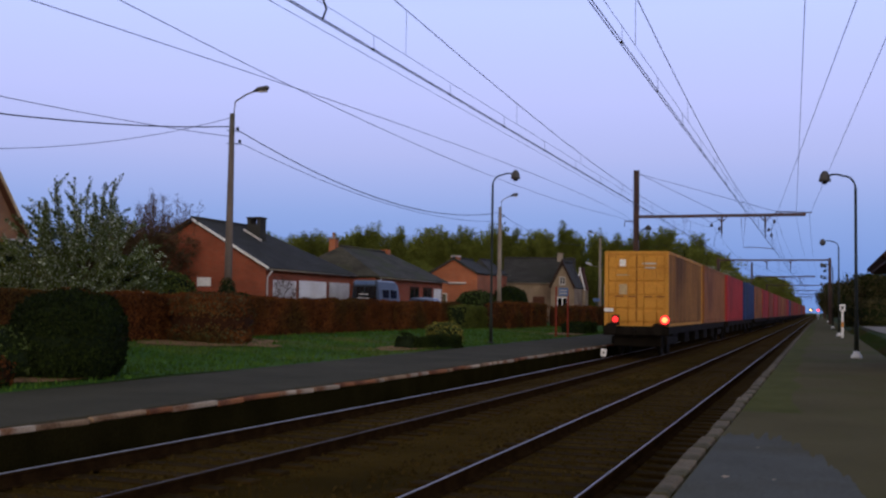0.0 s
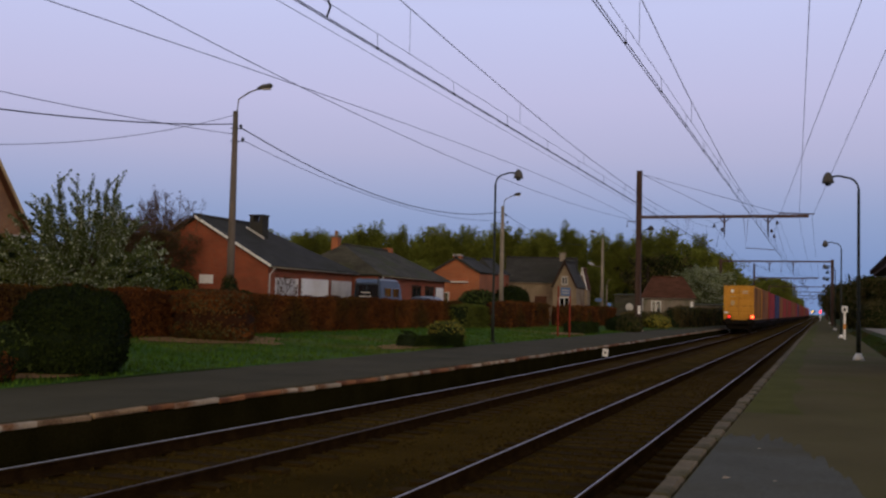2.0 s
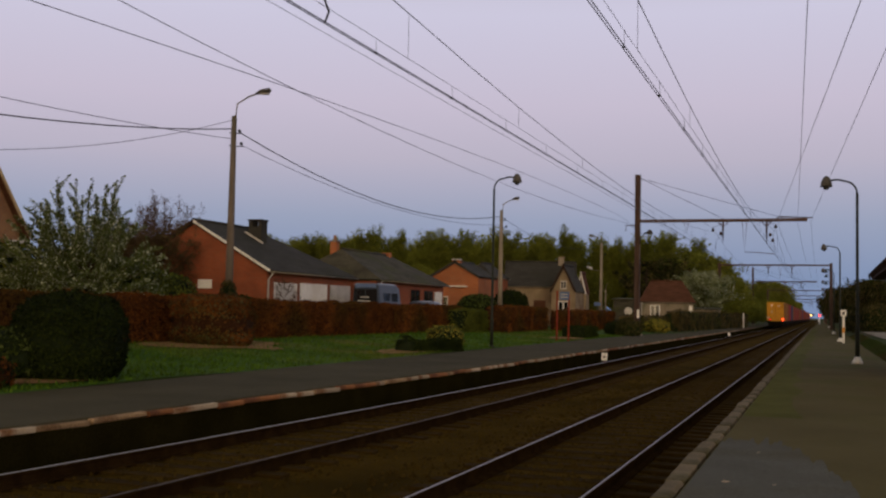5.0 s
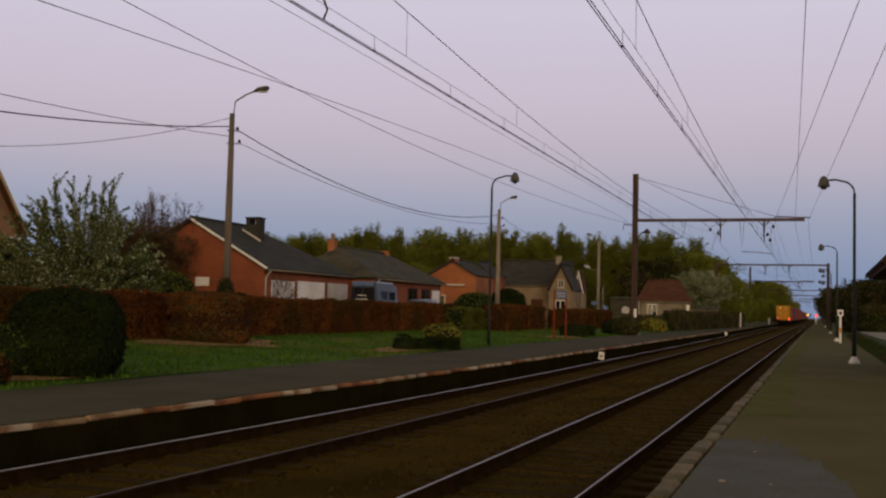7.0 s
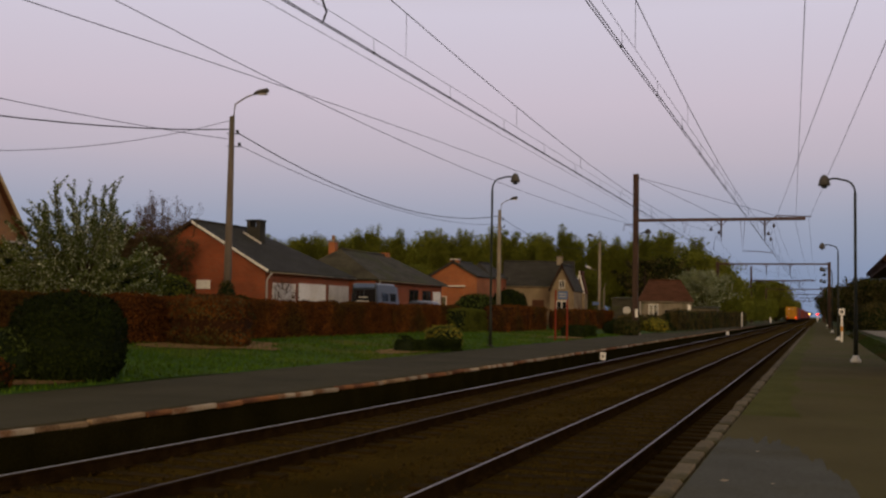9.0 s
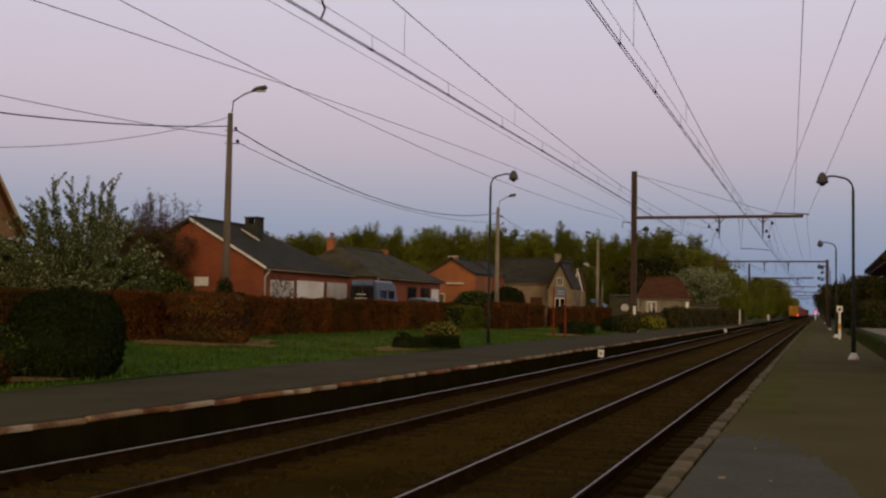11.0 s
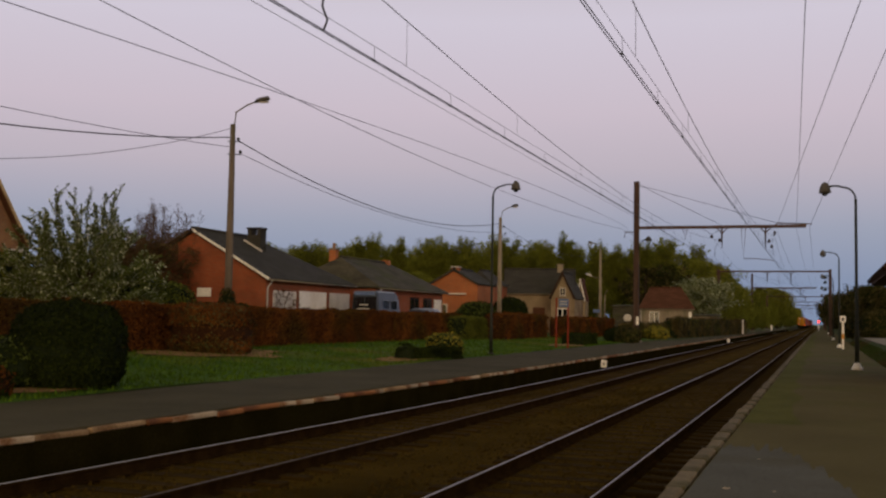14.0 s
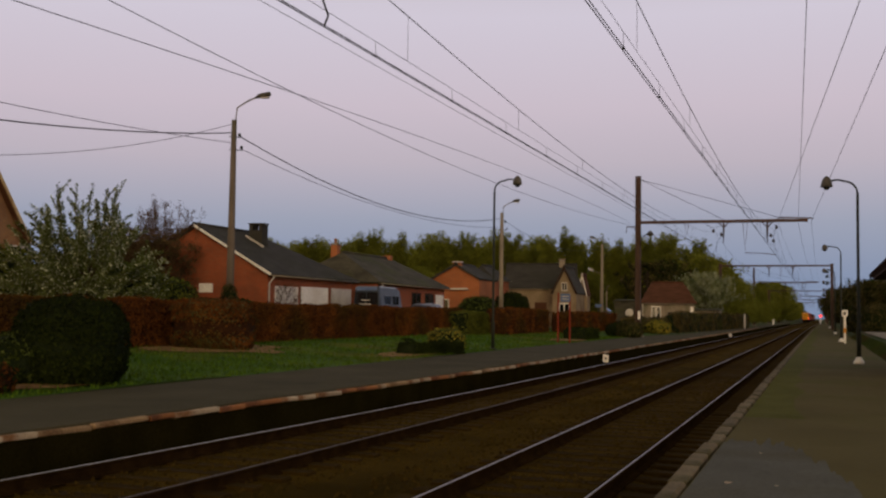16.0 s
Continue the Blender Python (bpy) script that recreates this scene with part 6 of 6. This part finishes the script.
def wagon(length, tail):
    ob = empty("flat_wagon")
    bm = bmesh.new()
    for s in (-1, 1):
        box(bm, min(s * 1.0, s * 1.16), max(s * 1.0, s * 1.16), 0.1, length - 0.1, 0.82, 1.13, 0.02)
        for k in range(int(length / 2)):
            box(bm, min(s * 0.2, s * 1.0), max(s * 0.2, s * 1.0), 0.6 + k * 2, 0.75 + k * 2, 0.9, 1.08)
    box(bm, -0.22, 0.22, 0.1, length - 0.1, 0.78, 1.1, 0.02)
    for y in (0.0, length - 0.25):
        box(bm, -1.25, 1.25, y, y + 0.25, 0.78, 1.13, 0.02)
    part("underframe", bm, M["wagon"], ob)
    # added boxes block the light under the wagon so the gap stays dark
    for k in range(6):
        y = 0.9 if k == 5 else 4.6 + k * (length - 9.2) / 4
        w = 0.5 if k == 5 else 0.85
        bm = bmesh.new()
        box(bm, -0.92, 0.92, y - w, y + w, 0.34, 0.84, 0.04)
        part("gap_filler", bm, M["wagon"], ob)
    for y in (2.2, length - 2.2):
        bogie(ob, y)
    for s in (-1, 1):
        for y, d in ((0.0, -1), (length, 1)):
            bm = bmesh.new()
            tube(bm, [(s * 0.875, y, 1.02), (s * 0.875, y + d * 0.42, 1.02), (s * 0.875, y + d * 0.44, 1.02), (s * 0.875, y + d * 0.48, 1.02)], [0.09, 0.09, 0.24, 0.24], 12)
            part("buffer", bm, M["wagon"], ob)
    bm = bmesh.new()
    tube(bm, [(0, 0, 1.0), (0, -0.25, 0.98), (0, -0.32, 0.85), (0, -0.22, 0.75)], 0.05, 6)
    part("coupling_hook", bm, M["wagon"], ob)
    if tail:
        for x, m, r in ((1.12, "tail", 0.11), (-0.75, "tail_weak", 0.075)):
            bm = bmesh.new()
            box(bm, x - 0.14, x + 0.14, -0.16, -0.02, 1.16, 1.55, 0.02)
            lb = part("tail_lamp_box", bm, M["black"], ob)
            bm = bmesh.new()
            tube(bm, [(x, -0.16, 1.38), (x, -0.21, 1.38), (x, -0.23, 1.38)], [r, r, r * 0.6], 14)
            part("tail_lamp_lens", bm, M[m], lb, "glowing red lens")
            # added emissive ring that imitates the blurred red halo of the lamp
            bm = bmesh.new()
            tube(bm, [(x, -0.155, 1.38), (x, -0.185, 1.38)], [r * 1.6, r * 1.5], 16)
            part("halo_ring", bm, M["tail_weak"], lb, "glowing ring standing for the lamp's red halo")
        bm = bmesh.new()
        box(bm, -1.2, -0.85, -0.06, -0.03, 1.66, 1.80, 0.01)
        part("plate", bm, M["white"], ob, "small white plate")
    return tagged(ob, "grimy low container flat wagon", "flat wagon", "wagons of the train")


KINDS = {}


def load(mname, length, y0, label, doors=False):
    key = (mname, length, doors)
    if key not in KINDS:
        KINDS[key] = ob = container("container", mname, length, label, doors, "c_grime_shade" if doors else None)
    else:
        ob = copy_thing(KINDS[key], Matrix.Identity(4))
    moving.append((ob, TRAIN_X, y0, 1.134))


load("c_yellow", 12.2, 0.0, "yellow steel shipping container with bolted rear doors", True)
load("c_orange", 12.2, 13.2, "faded orange steel shipping container")
load("c_red", 13.7, 27.2, "bright red steel shipping container")
load("c_blue", 12.2, 43.6, "dark blue steel shipping container")
load("c_orange", 12.2, 56.8, "faded orange steel shipping container")
pattern = ["c_red", "c_brown", "c_red", "c_brown", "c_orange", "c_brown", "c_red", "c_blue", "c_brown", "c_brown"]
names = {"c_red": "bright red steel shipping container", "c_brown": "brownish red steel shipping container", "c_orange": "faded orange steel shipping container", "c_blue": "dark blue steel shipping container"}
for i in range(24):
    load(pattern[i % 10], 12.2, 70.4 + i * 13.4, names[pattern[i % 10]])
first = wagon(25.6, True)
moving.append((first, TRAIN_X, 0.0 - 0.1, 0.0))
plain = wagon(26.0, False)
moving.append((plain, TRAIN_X, 27.0, 0.0))
for i in range(13):
    moving.append((copy_thing(plain, Matrix.Identity(4)), TRAIN_X, 55.5 + i * 26.9, 0.0))

# ---- pieces: sleepers and edge stones ----


def piece_mesh(name, x0, x1, y0, y1, z0, z1, bev, m):
    bm = bmesh.new()
    box(bm, x0, x1, y0, y1, z0, z1, bev)
    me = bpy.data.meshes.new(name)
    bm.to_mesh(me)
    bm.free()
    me.materials.append(m)
    return me


def pieces():
    rng = random.Random(11)
    me = piece_mesh("sleeper", -1.28, 1.28, -0.125, 0.125, -0.16, 0.0, 0.012, M["sleeper"])
    for tr_, c, bend in ((track_right, CR, False), (track_left, CL, True)):
        for i in range(290):
            y = 2.0 + i * 0.6
            ob = new("sleeper", me)
            ob.parent = tr_
            ob.matrix_world = pose(c + (flare(y) if bend else 0) + rng.uniform(-0.02, 0.02), y + rng.uniform(-0.02, 0.02), -0.155 + rng.uniform(-0.006, 0.004), 0, 0, rng.uniform(-0.6, 0.6))
    for i in range(150):
        y = 1.5 + i * 1.0
        ob = new("edge_stone", stone_meshes["r"][i % 4])
        ob.parent = platform_right
        ob.matrix_world = pose(-1.195 + rng.uniform(-0.016, 0.012), y + 0.5, PLAT + rng.uniform(-0.014, 0.004), rng.uniform(-0.5, 0.5), rng.uniform(-1.2, 1.2), rng.uniform(-0.8, 0.8))
    y, i = 5.0, 0
    while y < 150:
        ln = rng.choice((0.42, 0.55, 0.7, 0.95, 1.12))
        kind = rng.choice("wwwwtb" if i % 5 < 3 else "bbtw")
        ob = new("edge_stone", stone_meshes[kind][i % 4])
        ob.parent = platform_left
        yaw = math.degrees(math.atan(flare(y) - flare(y + 1)))
        m = pose(-8.278 + flare(y + ln / 2) + rng.uniform(-0.02, 0.015), y + ln / 2, PLAT + 0.01 + rng.uniform(-0.016, 0.004), rng.uniform(-0.8, 0.8), rng.uniform(-2.0, 2.0), yaw + rng.uniform(-0.8, 0.8))
        ob.matrix_world = m @ Matrix.Diagonal((rng.uniform(0.85, 1.05), ln / 1.1, 1.0, 1.0))
        y += ln
        i += 1


stone_meshes = {
    "r": [piece_mesh("edge_stone", -0.085, 0.085, -0.498, 0.498, -0.15, 0.0, 0.012 + 0.006 * k, M["cope_r"]) for k in range(4)],
    "w": [piece_mesh("edge_stone", -0.02, 0.09, -0.55 + 0.006 * k, 0.545, -0.105, -0.034, 0.008 + 0.004 * k, M["cope_w"]) for k in range(4)],
    "b": [piece_mesh("edge_stone", -0.02, 0.09, -0.55 + 0.006 * k, 0.545, -0.105, -0.034, 0.008 + 0.004 * k, M["cope_b"]) for k in range(4)],
    "t": [piece_mesh("edge_stone", -0.02, 0.09, -0.55 + 0.006 * k, 0.545, -0.105, -0.034, 0.012 + 0.004 * k, M["cope_t"]) for k in range(4)]}
pieces()


def motions():
    """The train draws away at a steady pace; the beacon turns once a second; the plate added at the signal covers its
    lens once.
    """
    for ob, x, y, z in moving:
        walk(ob, [(t, pose(x, REAR0 + y + SPEED * t, z)) for t in (0, 4, 8, 12, 16)])
    walk(beacon_drum, [(t / 5, pose(0, 0, 2.25, 0, 0, 72 * t)) for t in range(81)])
    walk(signal_vane, [(0, pose(0, -0.3, 3.25)), (9.6, pose(0, -0.3, 3.25)), (10.2, pose(-1.0, -0.3, 3.25)), (16, pose(-1.0, -0.3, 3.25))])


motions()
